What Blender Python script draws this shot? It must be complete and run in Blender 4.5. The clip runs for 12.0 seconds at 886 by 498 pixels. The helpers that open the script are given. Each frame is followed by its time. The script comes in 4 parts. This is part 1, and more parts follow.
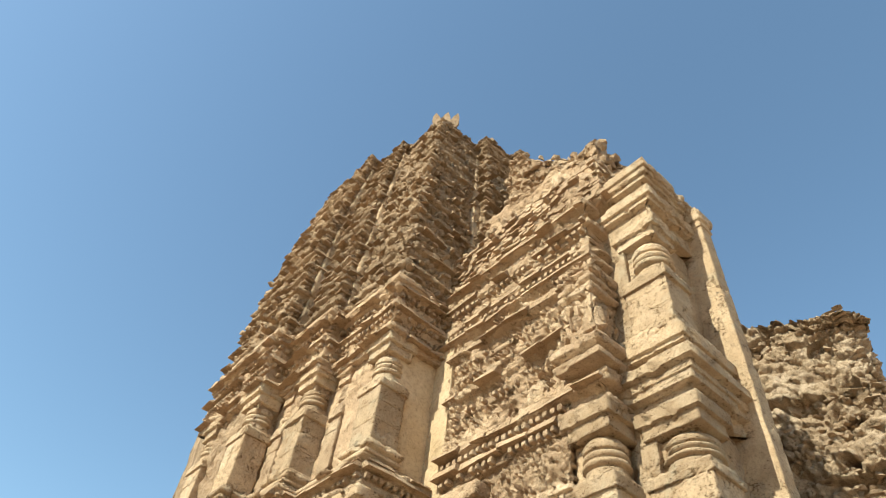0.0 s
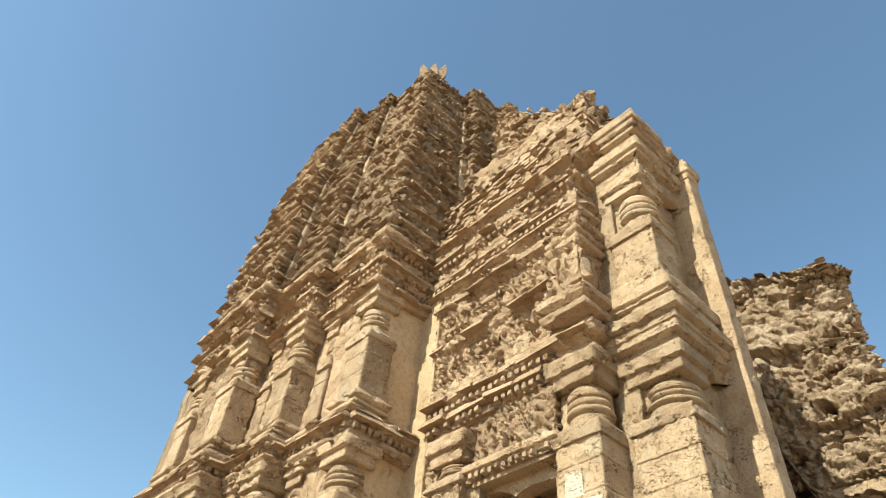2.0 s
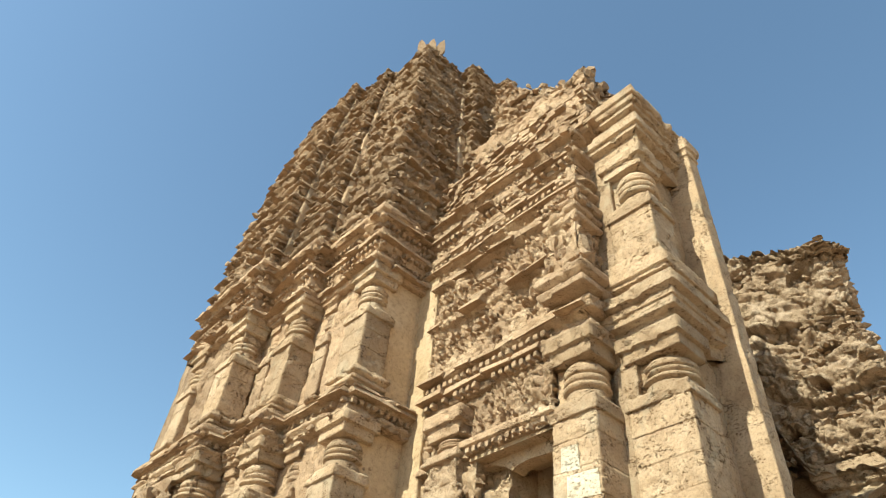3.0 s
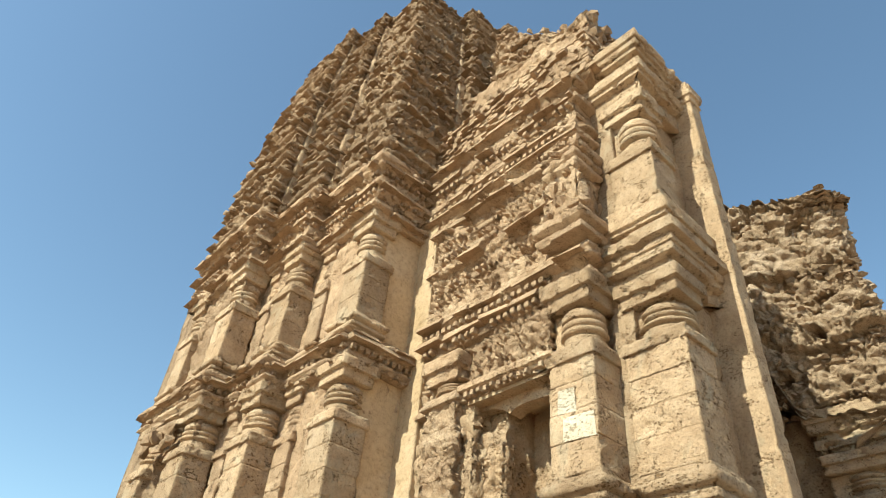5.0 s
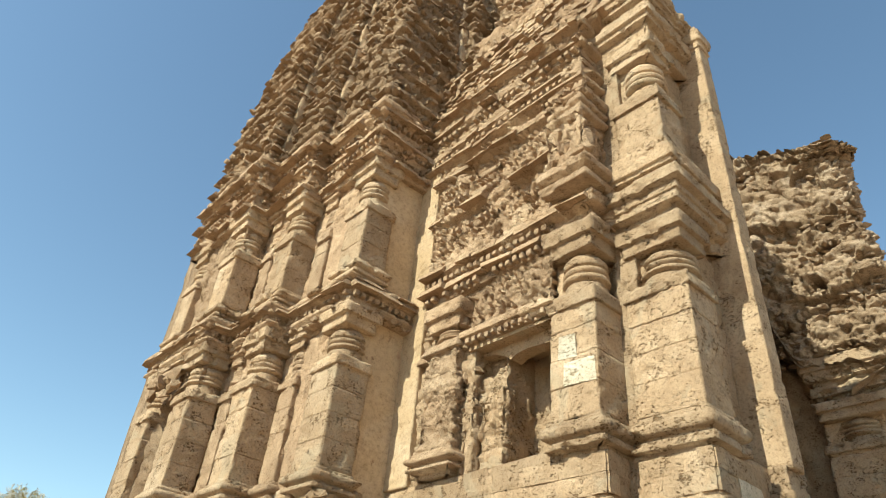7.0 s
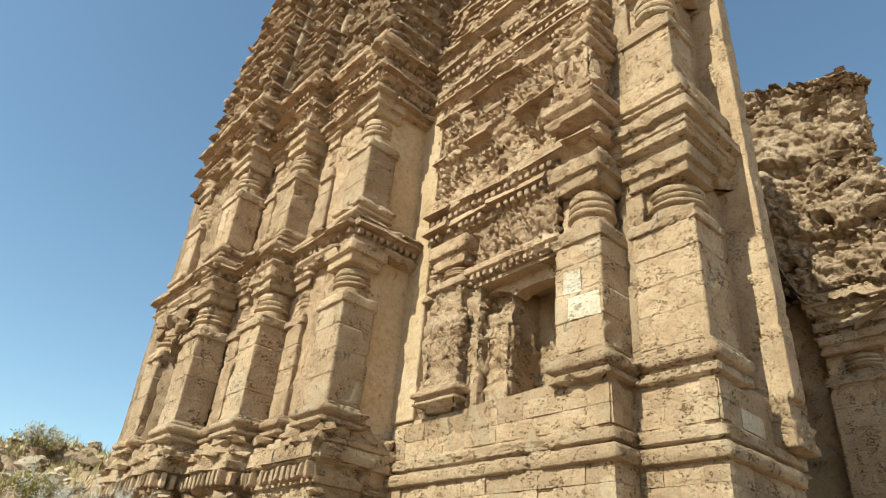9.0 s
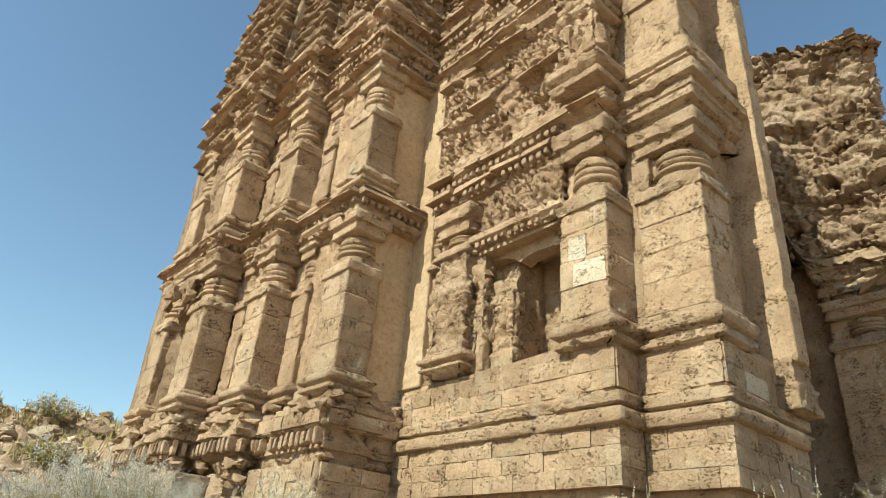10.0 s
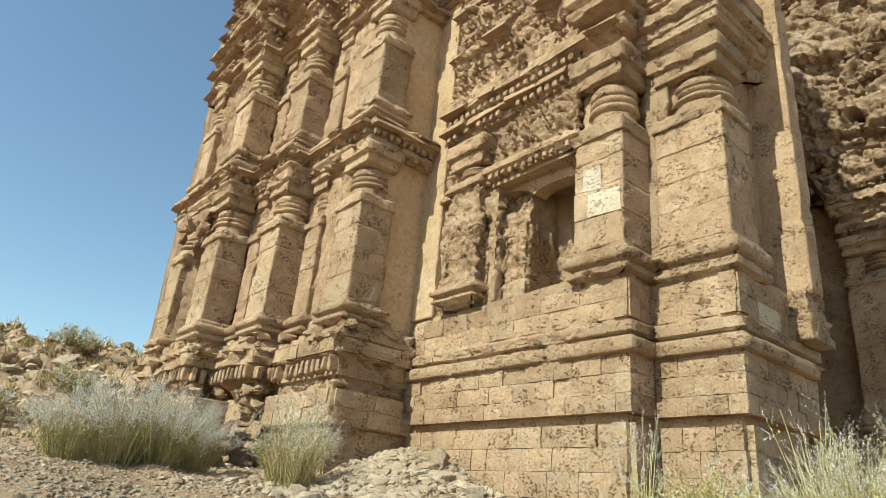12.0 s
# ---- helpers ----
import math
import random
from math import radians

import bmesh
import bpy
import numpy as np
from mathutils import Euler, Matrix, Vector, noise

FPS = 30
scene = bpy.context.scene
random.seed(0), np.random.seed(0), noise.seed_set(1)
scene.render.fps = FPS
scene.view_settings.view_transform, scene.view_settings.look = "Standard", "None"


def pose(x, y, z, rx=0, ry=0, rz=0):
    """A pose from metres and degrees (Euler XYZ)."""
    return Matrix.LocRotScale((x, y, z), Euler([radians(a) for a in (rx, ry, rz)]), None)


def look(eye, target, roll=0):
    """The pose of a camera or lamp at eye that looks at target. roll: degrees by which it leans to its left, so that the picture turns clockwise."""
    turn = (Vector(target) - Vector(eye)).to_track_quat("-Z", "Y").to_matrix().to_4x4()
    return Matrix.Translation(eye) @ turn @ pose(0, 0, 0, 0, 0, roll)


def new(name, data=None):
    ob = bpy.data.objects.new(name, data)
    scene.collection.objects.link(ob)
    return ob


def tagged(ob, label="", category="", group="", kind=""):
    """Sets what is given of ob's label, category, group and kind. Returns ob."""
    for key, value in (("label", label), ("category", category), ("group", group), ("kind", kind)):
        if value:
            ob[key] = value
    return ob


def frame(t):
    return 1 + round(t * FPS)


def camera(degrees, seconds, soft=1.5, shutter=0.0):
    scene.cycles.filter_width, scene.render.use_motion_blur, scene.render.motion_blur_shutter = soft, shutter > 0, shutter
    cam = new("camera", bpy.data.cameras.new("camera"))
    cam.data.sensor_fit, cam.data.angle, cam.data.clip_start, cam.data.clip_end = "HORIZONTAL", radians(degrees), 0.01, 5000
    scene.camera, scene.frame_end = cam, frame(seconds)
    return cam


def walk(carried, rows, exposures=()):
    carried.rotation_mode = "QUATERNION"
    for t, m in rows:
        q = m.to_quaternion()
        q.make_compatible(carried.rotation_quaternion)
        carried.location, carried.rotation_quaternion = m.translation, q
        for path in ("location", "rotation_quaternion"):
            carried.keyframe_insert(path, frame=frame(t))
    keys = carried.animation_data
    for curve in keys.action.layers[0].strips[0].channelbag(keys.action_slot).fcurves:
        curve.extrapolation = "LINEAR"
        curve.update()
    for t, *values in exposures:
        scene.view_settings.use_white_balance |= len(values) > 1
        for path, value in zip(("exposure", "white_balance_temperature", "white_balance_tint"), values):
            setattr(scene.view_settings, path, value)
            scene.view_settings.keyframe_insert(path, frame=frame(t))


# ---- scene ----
cam = camera(68.45, 12.0, soft=0.6)
# seconds, eye x y z, yaw, pitch, roll
PATH = [
    (0, -0.118, -0.088, 1.67, -35.59, 49.09, 8.18),
    (0.5, -0.106, -0.08, 1.67, -36.23, 48.22, 7.76),
    (1, -0.094, -0.081, 1.669, -36.79, 47.38, 7.25),
    (1.5, -0.081, -0.071, 1.665, -37.48, 46.39, 6.75),
    (2, -0.07, -0.061, 1.66, -37.81, 45.4, 6.41),
    (2.5, -0.065, -0.057, 1.655, -38, 44.41, 6.29),
    (3, -0.058, -0.052, 1.653, -38.32, 43.5, 6.2),
    (5, -0.02, -0.017, 1.624, -39.02, 39.33, 5.78),
    (5.5, -0.009, -0.006, 1.614, -39.41, 38.28, 5.7),
    (6, -0.001, 0.002, 1.604, -39.55, 37.23, 5.6),
    (6.5, 0, 0.018, 1.592, -39.4, 36.42, 5.77),
    (7, 0.005, 0.021, 1.587, -39.38, 35.19, 5.83),
    (9, 0.048, 0.066, 1.559, -39.5, 30.13, 5.29),
    (9.5, 0.045, 0.072, 1.542, -39.68, 28.79, 5.2),
    (10, 0.051, 0.08, 1.531, -39.37, 27.55, 4.81),
    (10.5, 0.055, 0.093, 1.517, -39.22, 26.28, 4.95),
    (11, 0.06, 0.106, 1.5, -38.94, 24.91, 5),
    (11.5, 0.066, 0.119, 1.481, -38.87, 23.34, 5.09),
    (12, 0.086, 0.12, 1.477, -38.7, 22.09, 5.31),
]


def aimed(x, y, z, yaw, pitch, roll):
    a, b = radians(yaw), radians(pitch)
    ahead = Vector((-math.sin(a) * math.cos(b), math.cos(a) * math.cos(b), math.sin(b)))
    return look((x, y, z), Vector((x, y, z)) + ahead, roll)


EXPOSURE = [(0, 0.83, 6400, -6), (5.5, 0.74, 6400, -6), (9.5, 0.54, 6400, -6), (12, 0.45, 6400, -6)]
walk(cam, [(t, aimed(*row)) for t, *row in PATH], EXPOSURE)

# ---- light ----
SUN_UP, SUN_TURN = radians(42), radians(-0.5)
to_sun = Vector((-math.cos(SUN_UP) * math.cos(SUN_TURN), math.cos(SUN_UP) * math.sin(SUN_TURN), math.sin(SUN_UP)))
world = bpy.data.worlds.new("sky")
scene.world = world
world.use_nodes = True
wn = world.node_tree
sky = wn.nodes.new("ShaderNodeTexSky")
sky.sky_type, sky.sun_disc = "NISHITA", False
sky.sun_elevation, sky.sun_rotation = SUN_UP, math.atan2(to_sun.x, to_sun.y)
sky.air_density, sky.dust_density, sky.ozone_density = 1.0, 0.5, 0.6
wn.links.new(sky.outputs[0], wn.nodes["Background"].inputs[0])
wn.nodes["Background"].inputs[1].default_value = 0.13
lamp = bpy.data.lights.new("sun", "SUN")
lamp.energy, lamp.angle, lamp.color = 5.0, radians(0.5), (1.0, 0.94, 0.84)
sun = new("sun", lamp)
sun.matrix_world = to_sun.to_track_quat("Z", "Y").to_matrix().to_4x4()


# ---- materials ----
def stone_material(name, tones, scale=1.0, pits=0.9, bump=0.8, rough=0.9, pale=0.0, lift=1.1):
    m = bpy.data.materials.new(name)
    m.use_nodes = True
    nt = m.node_tree
    bsdf = nt.nodes["Principled BSDF"]
    bsdf.inputs["Roughness"].default_value = rough
    bsdf.inputs["Specular IOR Level"].default_value = 0.15
    geo = nt.nodes.new("ShaderNodeNewGeometry")
    info = nt.nodes.new("ShaderNodeObjectInfo")

    def noise_node(sc, detail=6.0, ro=0.6, dist=0.0):
        n = nt.nodes.new("ShaderNodeTexNoise")
        n.inputs["Scale"].default_value, n.inputs["Detail"].default_value = sc, detail
        n.inputs["Roughness"].default_value, n.inputs["Distortion"].default_value = ro, dist
        nt.links.new(geo.outputs["Position"], n.inputs["Vector"])
        return n

    def ramp(src, stops):
        r = nt.nodes.new("ShaderNodeValToRGB")
        while len(r.color_ramp.elements) < len(stops):
            r.color_ramp.elements.new(0.5)
        for e, (p, c) in zip(r.color_ramp.elements, stops):
            e.position, e.color = p, (*c, 1)
        nt.links.new(src, r.inputs[0])
        return r

    def mix(kind, fac, a, b):
        n = nt.nodes.new("ShaderNodeMix")
        n.data_type, n.blend_type = "RGBA", kind
        if isinstance(fac, float):
            n.inputs[0].default_value = fac
        else:
            nt.links.new(fac, n.inputs[0])
        nt.links.new(a, n.inputs[6])
        nt.links.new(b, n.inputs[7])
        return n.outputs[2]

    tones = [tuple(min(0.8, c * lift) for c in t) for t in tones]
    big = noise_node(1.3 * scale, 5, 0.65, 0.6)
    grain = noise_node(38 * scale, 9, 0.8)
    spots = noise_node(11 * scale, 7, 0.75, 0.3)
    base = ramp(big.outputs["Fac"], [(0.3, tones[0]), (0.5, tones[1]), (0.68, tones[2])])
    shade = ramp(grain.outputs["Fac"], [(0.33, (0.58, 0.52, 0.46)), (0.46, (0.98, 0.98, 0.98)), (0.68, (1.2, 1.2, 1.2))])
    col = mix("MULTIPLY", 0.95, base.outputs[0], shade.outputs[0])
    dirt = ramp(spots.outputs["Fac"], [(0.28, (0.62, 0.56, 0.49)), (0.38, (0.98, 0.98, 0.98)), (0.66, (1.08, 1.08, 1.07))])
    col = mix("MULTIPLY", 0.75, col, dirt.outputs[0])
    own = ramp(info.outputs["Random"], [(0.0, (0.84, 0.83, 0.82)), (0.5, (1, 1, 1)), (1.0, (1.14, 1.13, 1.12))])
    col = mix("MULTIPLY", 1.0, col, own.outputs[0])
    # holes of the porous stone, with the shade inside them put into the colour
    vor = nt.nodes.new("ShaderNodeTexVoronoi")
    vor.inputs["Scale"].default_value = 34 * scale
    warp = nt.nodes.new("ShaderNodeVectorMath")
    warp.operation = "MULTIPLY_ADD"
    nt.links.new(spots.outputs["Color"], warp.inputs[0])
    warp.inputs[1].default_value = (0.09, 0.09, 0.09)
    nt.links.new(geo.outputs["Position"], warp.inputs[2])
    flat = nt.nodes.new("ShaderNodeVectorMath")
    flat.operation = "MULTIPLY"
    flat.inputs[1].default_value = (0.7, 0.7, 1.6)
    nt.links.new(warp.outputs[0], flat.inputs[0])
    nt.links.new(flat.outputs[0], vor.inputs["Vector"])
    gate = noise_node(5.5 * scale, 5, 0.7)
    sel = nt.nodes.new("ShaderNodeMath")
    sel.operation = "MULTIPLY_ADD"
    nt.links.new(gate.outputs["Fac"], sel.inputs[0])
    sel.inputs[1].default_value, sel.inputs[2].default_value = -2.0, 1.04
    less = nt.nodes.new("ShaderNodeMath")
    less.operation = "SUBTRACT"
    nt.links.new(vor.outputs["Distance"], less.inputs[0])
    nt.links.new(sel.outputs[0], less.inputs[1])
    # multiplies the colour darker inside each hole, as painted shade
    hole = ramp(less.outputs[0], [(0.0, (0.5, 0.43, 0.35)), (0.26, (1, 1, 1))])
    col = mix("MULTIPLY", pits, col, hole.outputs[0])
    if pale:
        patch = noise_node(2.2 * scale, 4, 0.5, 1.0)
        where = ramp(patch.outputs["Fac"], [(0.58, (0, 0, 0)), (0.64, (pale, pale, pale))])
        tint = nt.nodes.new("ShaderNodeRGB")
        tint.outputs[0].default_value = (0.45, 0.37, 0.26, 1)
        col = mix("MIX", where.outputs[0], col, tint.outputs[0])
    nt.links.new(col, bsdf.inputs["Base Color"])
    b1 = nt.nodes.new("ShaderNodeBump")
    b1.inputs["Strength"].default_value, b1.inputs["Distance"].default_value = bump, 0.035
    nt.links.new(grain.outputs["Fac"], b1.inputs["Height"])
    b2 = nt.nodes.new("ShaderNodeBump")
    b2.inputs["Strength"].default_value, b2.inputs["Distance"].default_value = bump * 0.7, 0.03
    nt.links.new(spots.outputs["Fac"], b2.inputs["Height"])
    nt.links.new(b1.outputs[0], b2.inputs["Normal"])
    b3 = nt.nodes.new("ShaderNodeBump")
    b3.inputs["Strength"].default_value, b3.inputs["Distance"].default_value = pits, 0.03
    nt.links.new(hole.outputs[0], b3.inputs["Height"])
    nt.links.new(b2.outputs[0], b3.inputs["Normal"])
    nt.links.new(b3.outputs[0], bsdf.inputs["Normal"])
    return m


STONE = stone_material("kanjur_stone", [(0.310, 0.207, 0.125), (0.404, 0.283, 0.179), (0.482, 0.354, 0.239)], pale=0.35)
CARVED = stone_material("weathered_carving", [(0.285, 0.189, 0.117), (0.383, 0.261, 0.166), (0.481, 0.349, 0.233)], scale=1.3, pits=0.8)
TOWER = stone_material("tower_stone", [(0.200, 0.133, 0.081), (0.277, 0.188, 0.118), (0.360, 0.252, 0.160)], scale=1.2, pits=0.8)
PLASTER = stone_material("smooth_render", [(0.335, 0.233, 0.134), (0.379, 0.271, 0.167), (0.416, 0.311, 0.208)], scale=0.6, pits=0.15, bump=0.25)
PALE = stone_material("pale_stone", [(0.46, 0.375, 0.27), (0.54, 0.455, 0.345), (0.6, 0.53, 0.42)], pits=0.7)
RUBBLE = stone_material("rubble_core", [(0.267, 0.183, 0.115), (0.355, 0.252, 0.166), (0.453, 0.342, 0.247)], scale=0.9, pits=0.6, bump=0.9)
SOIL = stone_material("dry_earth", [(0.276, 0.184, 0.116), (0.371, 0.259, 0.169), (0.477, 0.350, 0.243)], scale=0.8, pits=0.3, bump=1.0, lift=1.12)
ROCK = stone_material("loose_rock", [(0.37, 0.285, 0.195), (0.47, 0.375, 0.27), (0.58, 0.49, 0.375)], scale=1.5, pits=0.4)


def leaf_material(name, a, b):
    m = bpy.data.materials.new(name)
    m.use_nodes = True
    nt = m.node_tree
    bsdf = nt.nodes["Principled BSDF"]
    geo = nt.nodes.new("ShaderNodeNewGeometry")
    r = nt.nodes.new("ShaderNodeValToRGB")
    r.color_ramp.elements[0].color, r.color_ramp.elements[1].color = (*a, 1), (*b, 1)
    nt.links.new(geo.outputs["Random Per Island"], r.inputs[0])
    nt.links.new(r.outputs[0], bsdf.inputs["Base Color"])
    bsdf.inputs["Roughness"].default_value = 0.95
    bsdf.inputs["Specular IOR Level"].default_value = 0.02
    return m


LEAF = leaf_material("grey_green_leaf", (0.24, 0.21, 0.075), (0.46, 0.4, 0.18))
SPIKE = leaf_material("dry_pale_flower", (0.5, 0.47, 0.42), (0.72, 0.69, 0.63))
STEM = leaf_material("dry_stem", (0.3, 0.25, 0.12), (0.44, 0.37, 0.2))


# ---- noise ----
def rnd(i, j, k, seed=0):
    h = (i.astype(np.int64) * 374761393 + j.astype(np.int64) * 668265263 + k.astype(np.int64) * 1274126177 + seed * 974634777) & 0xFFFFFFFF
    h = ((h ^ (h >> 13)) * 1103515245 + 12345) & 0xFFFFFFFF
    h = ((h ^ (h >> 16)) * 2246822519) & 0xFFFFFFFF
    return ((h ^ (h >> 15)) & 0xFFFFFF) / float(0x1000000)


def vnoise(x, y, z, seed=0):
    i, j, k = np.floor(x), np.floor(y), np.floor(z)
    u, v, w = x - i, y - j, z - k
    u, v, w = u * u * (3 - 2 * u), v * v * (3 - 2 * v), w * w * (3 - 2 * w)
    out = 0
    for a in (0, 1):
        for b in (0, 1):
            for c in (0, 1):
                out = out + rnd(i + a, j + b, k + c, seed) * (u if a else 1 - u) * (v if b else 1 - v) * (w if c else 1 - w)
    return out * 2 - 1


def fbm(p, scale, octaves=4, seed=0, gain=0.5):
    x, y, z = (c * scale for c in p)
    out, amp = 0, 1.0
    for o in range(octaves):
        out = out + amp * vnoise(x, y, z, seed + o)
        x, y, z, amp = x * 2.03, y * 2.03, z * 2.03, amp * gain
    return out


def cells(u, v, seed=0):
    """Distance to the nearest and to the second cell centre, and the nearest cell's own number."""
    i, j = np.floor(u), np.floor(v)
    f1, f2, own = np.full(u.shape, 9.0), np.full(u.shape, 9.0), np.zeros(u.shape)
    zero = np.zeros(u.shape)
    for a in (-1, 0, 1):
        for b in (-1, 0, 1):
            ci, cj = i + a, j + b
            d = np.hypot(ci + 0.15 + 0.7 * rnd(ci, cj, zero, seed) - u, cj + 0.15 + 0.7 * rnd(ci, cj, zero, seed + 7) - v)
            near = d < f1
            f2 = np.where(near, f1, np.minimum(f2, d))
            own = np.where(near, rnd(ci, cj, zero, seed + 19), own)
            f1 = np.where(near, d, f1)
    return f1, f2, own


def step(e0, e1, x):
    t = np.clip((x - e0) / (e1 - e0), 0, 1)
    return t * t * (3 - 2 * t)


# ---- building tools ----
def mesh_object(name, verts, faces, material, parent=None, label="", smooth=False):
    me = bpy.data.meshes.new(name)
    me.from_pydata([tuple(v) for v in verts], [], faces)
    me.materials.append(material)
    if smooth:
        me.polygons.foreach_set("use_smooth", [True] * len(me.polygons))
    me.update()
    ob = new(name, me)
    if parent is not None:
        ob.parent = parent
    if label:
        ob["label"] = label
    return ob


def grid_object(name, rows, closed, material, parent=None, label="", smooth=False):
    """A sheet of rows x columns of points; closed joins the last column to the first."""
    nr, nc = rows.shape[:2]
    idx = np.arange(nr * nc).reshape(nr, nc)
    if closed:
        idx = np.concatenate([idx, idx[:, :1]], 1)
    quads = np.stack([idx[:-1, :-1], idx[:-1, 1:], idx[1:, 1:], idx[1:, :-1]], -1).reshape(-1, 4)
    me = bpy.data.meshes.new(name)
    pts = rows.reshape(-1, 3).astype(np.float32)
    me.vertices.add(len(pts))
    me.vertices.foreach_set("co", pts.ravel())
    me.loops.add(len(quads) * 4)
    me.loops.foreach_set("vertex_index", quads.astype(np.int32).ravel())
    me.polygons.add(len(quads))
    me.polygons.foreach_set("loop_start", np.arange(0, len(quads) * 4, 4, dtype=np.int32))
    me.materials.append(material)
    if smooth:
        me.polygons.foreach_set("use_smooth", np.ones(len(quads), dtype=bool))
    me.update(calc_edges=True)
    ob = new(name, me)
    if parent is not None:
        ob.parent = parent
    if label:
        ob["label"] = label
    return ob


def trace(path, closed, res):
    """Points along a plan line (outside on its right hand as it is walked), their lengths along it and their outward mitres."""
    pts = [np.array(p, float) for p in path]
    n = len(pts)
    segs = n if closed else n - 1
    dirs = [(pts[(i + 1) % n] - pts[i]) for i in range(segs)]
    lens = [np.hypot(*d) for d in dirs]
    dirs = [d / max(l, 1e-9) for d, l in zip(dirs, lens)]
    norm = [np.array([d[1], -d[0]]) for d in dirs]
    out_p, out_s, out_m, run = [], [], [], 0.0
    for i in range(segs):
        k = max(1, int(round(lens[i] / res)))
        for q in range(k + (1 if (i == segs - 1 and not closed) else 0)):
            f = q / k
            m = norm[i]
            if q == 0 and (i > 0 or closed):
                b = norm[i - 1] + norm[i]
                m = b / max(0.35, b @ norm[i])
            out_p.append(pts[i] + dirs[i] * lens[i] * f)
            out_s.append(run + lens[i] * f)
            out_m.append(m)
        run += lens[i]
    return np.array(out_p), np.array(out_s), np.array(out_m)


def sweep(name, path, zs, off, material, parent=None, closed=False, res=0.03, thick=0.35, label="", smooth=False, lift=None):
    """A wall surface over a plan line, pushed out by off(s, z, p), with a top and bottom that reach inwards."""
    p, s, m = trace(path, closed, res)
    zs = np.asarray(zs, float)
    S, Z = np.meshgrid(s, zs)
    X, Y = np.meshgrid(p[:, 0], zs)[0], np.meshgrid(p[:, 1], zs)[0]
    h = off(S, Z, (X, Y, Z)) * np.ones(S.shape)
    Z2 = Z if lift is None else Z + lift(S, Z, (X, Y, Z))
    rows = np.stack([X + m[None, :, 0] * h, Y + m[None, :, 1] * h, Z2], -1)
    if closed:
        c = rows.mean(1, keepdims=True)
        rows = np.concatenate([c[:1] + (rows[:1] - c[:1]) * 0.02, rows, c[-1:] + (rows[-1:] - c[-1:]) * 0.02])
    else:
        inner = np.stack([X - m[None, :, 0] * thick, Y - m[None, :, 1] * thick, Z2 if lift is None else Z2 - 0.5 * thick], -1)
        rows = np.concatenate([inner[:1], rows, inner[-1:]])
    return grid_object(name, rows, closed, material, parent, label, smooth)


def hull_shape(seed, n=11):
    """An angular stone: the hull of a few points in a unit box."""
    r = random.Random(seed)
    bm = bmesh.new()
    for _ in range(n):
        v = Vector((r.gauss(0, 1), r.gauss(0, 1), r.gauss(0, 1))).normalized() * r.uniform(0.8, 1.0)
        bm.verts.new([max(-0.72, min(0.72, c)) for c in v])
    res_ = bmesh.ops.convex_hull(bm, input=bm.verts)
    for v in [v for v in bm.verts if not v.link_faces]:
        bm.verts.remove(v)
    bm.verts.index_update()
    pts = np.array([v.co[:] for v in bm.verts]) * 0.72
    fs = [tuple(v.index for v in f.verts) for f in bm.faces]
    bm.free()
    return pts, fs


HULLS = [hull_shape(k) for k in range(14)]


def chunks(name, parent, segs, rows, material, seed, label="", top=None):
    """Irregular broken stones set in loose rows along plan lines, joined: rows of (height, tall, wide, least and most standing out, share lost, slope)."""
    g = random.Random(seed)
    verts, faces = [], []
    for a, b in segs:
        a, b = np.array(a, float), np.array(b, float)
        run = np.hypot(*(b - a))
        al = (b - a) / run
        n = np.array([al[1], -al[0]])
        for z, tall, wide, d0, d1, lost, _ in rows:
            if top is not None and z > top + g.uniform(-0.25, 0.25):
                continue
            s = 0.0
            while s < run:
                w = wide * g.uniform(0.6, 1.6)
                if g.random() > lost:
                    pts, fs = g.choice(HULLS)
                    d, h = g.uniform(d0, d1), tall * g.uniform(0.8, 1.35)
                    turn = g.uniform(-0.5, 0.5)
                    u = pts[:, 1] * math.cos(turn) - pts[:, 2] * math.sin(turn)
                    v = pts[:, 1] * math.sin(turn) + pts[:, 2] * math.cos(turn)
                    c = a + al * (s + w / 2)
                    o = len(verts)
                    verts += [(c[0] + al[0] * u[i] * w * 1.1 + n[0] * (pts[i, 0] * 0.14 + d - 0.07), c[1] + al[1] * u[i] * w * 1.1 + n[1] * (pts[i, 0] * 0.14 + d - 0.07), z + h / 2 + v[i] * h) for i in range(len(pts))]
                    faces += [tuple(o + i for i in f) for f in fs]
                s += w
    return tagged(mesh_object(name, verts, faces, material, parent, label), kind="stuff")


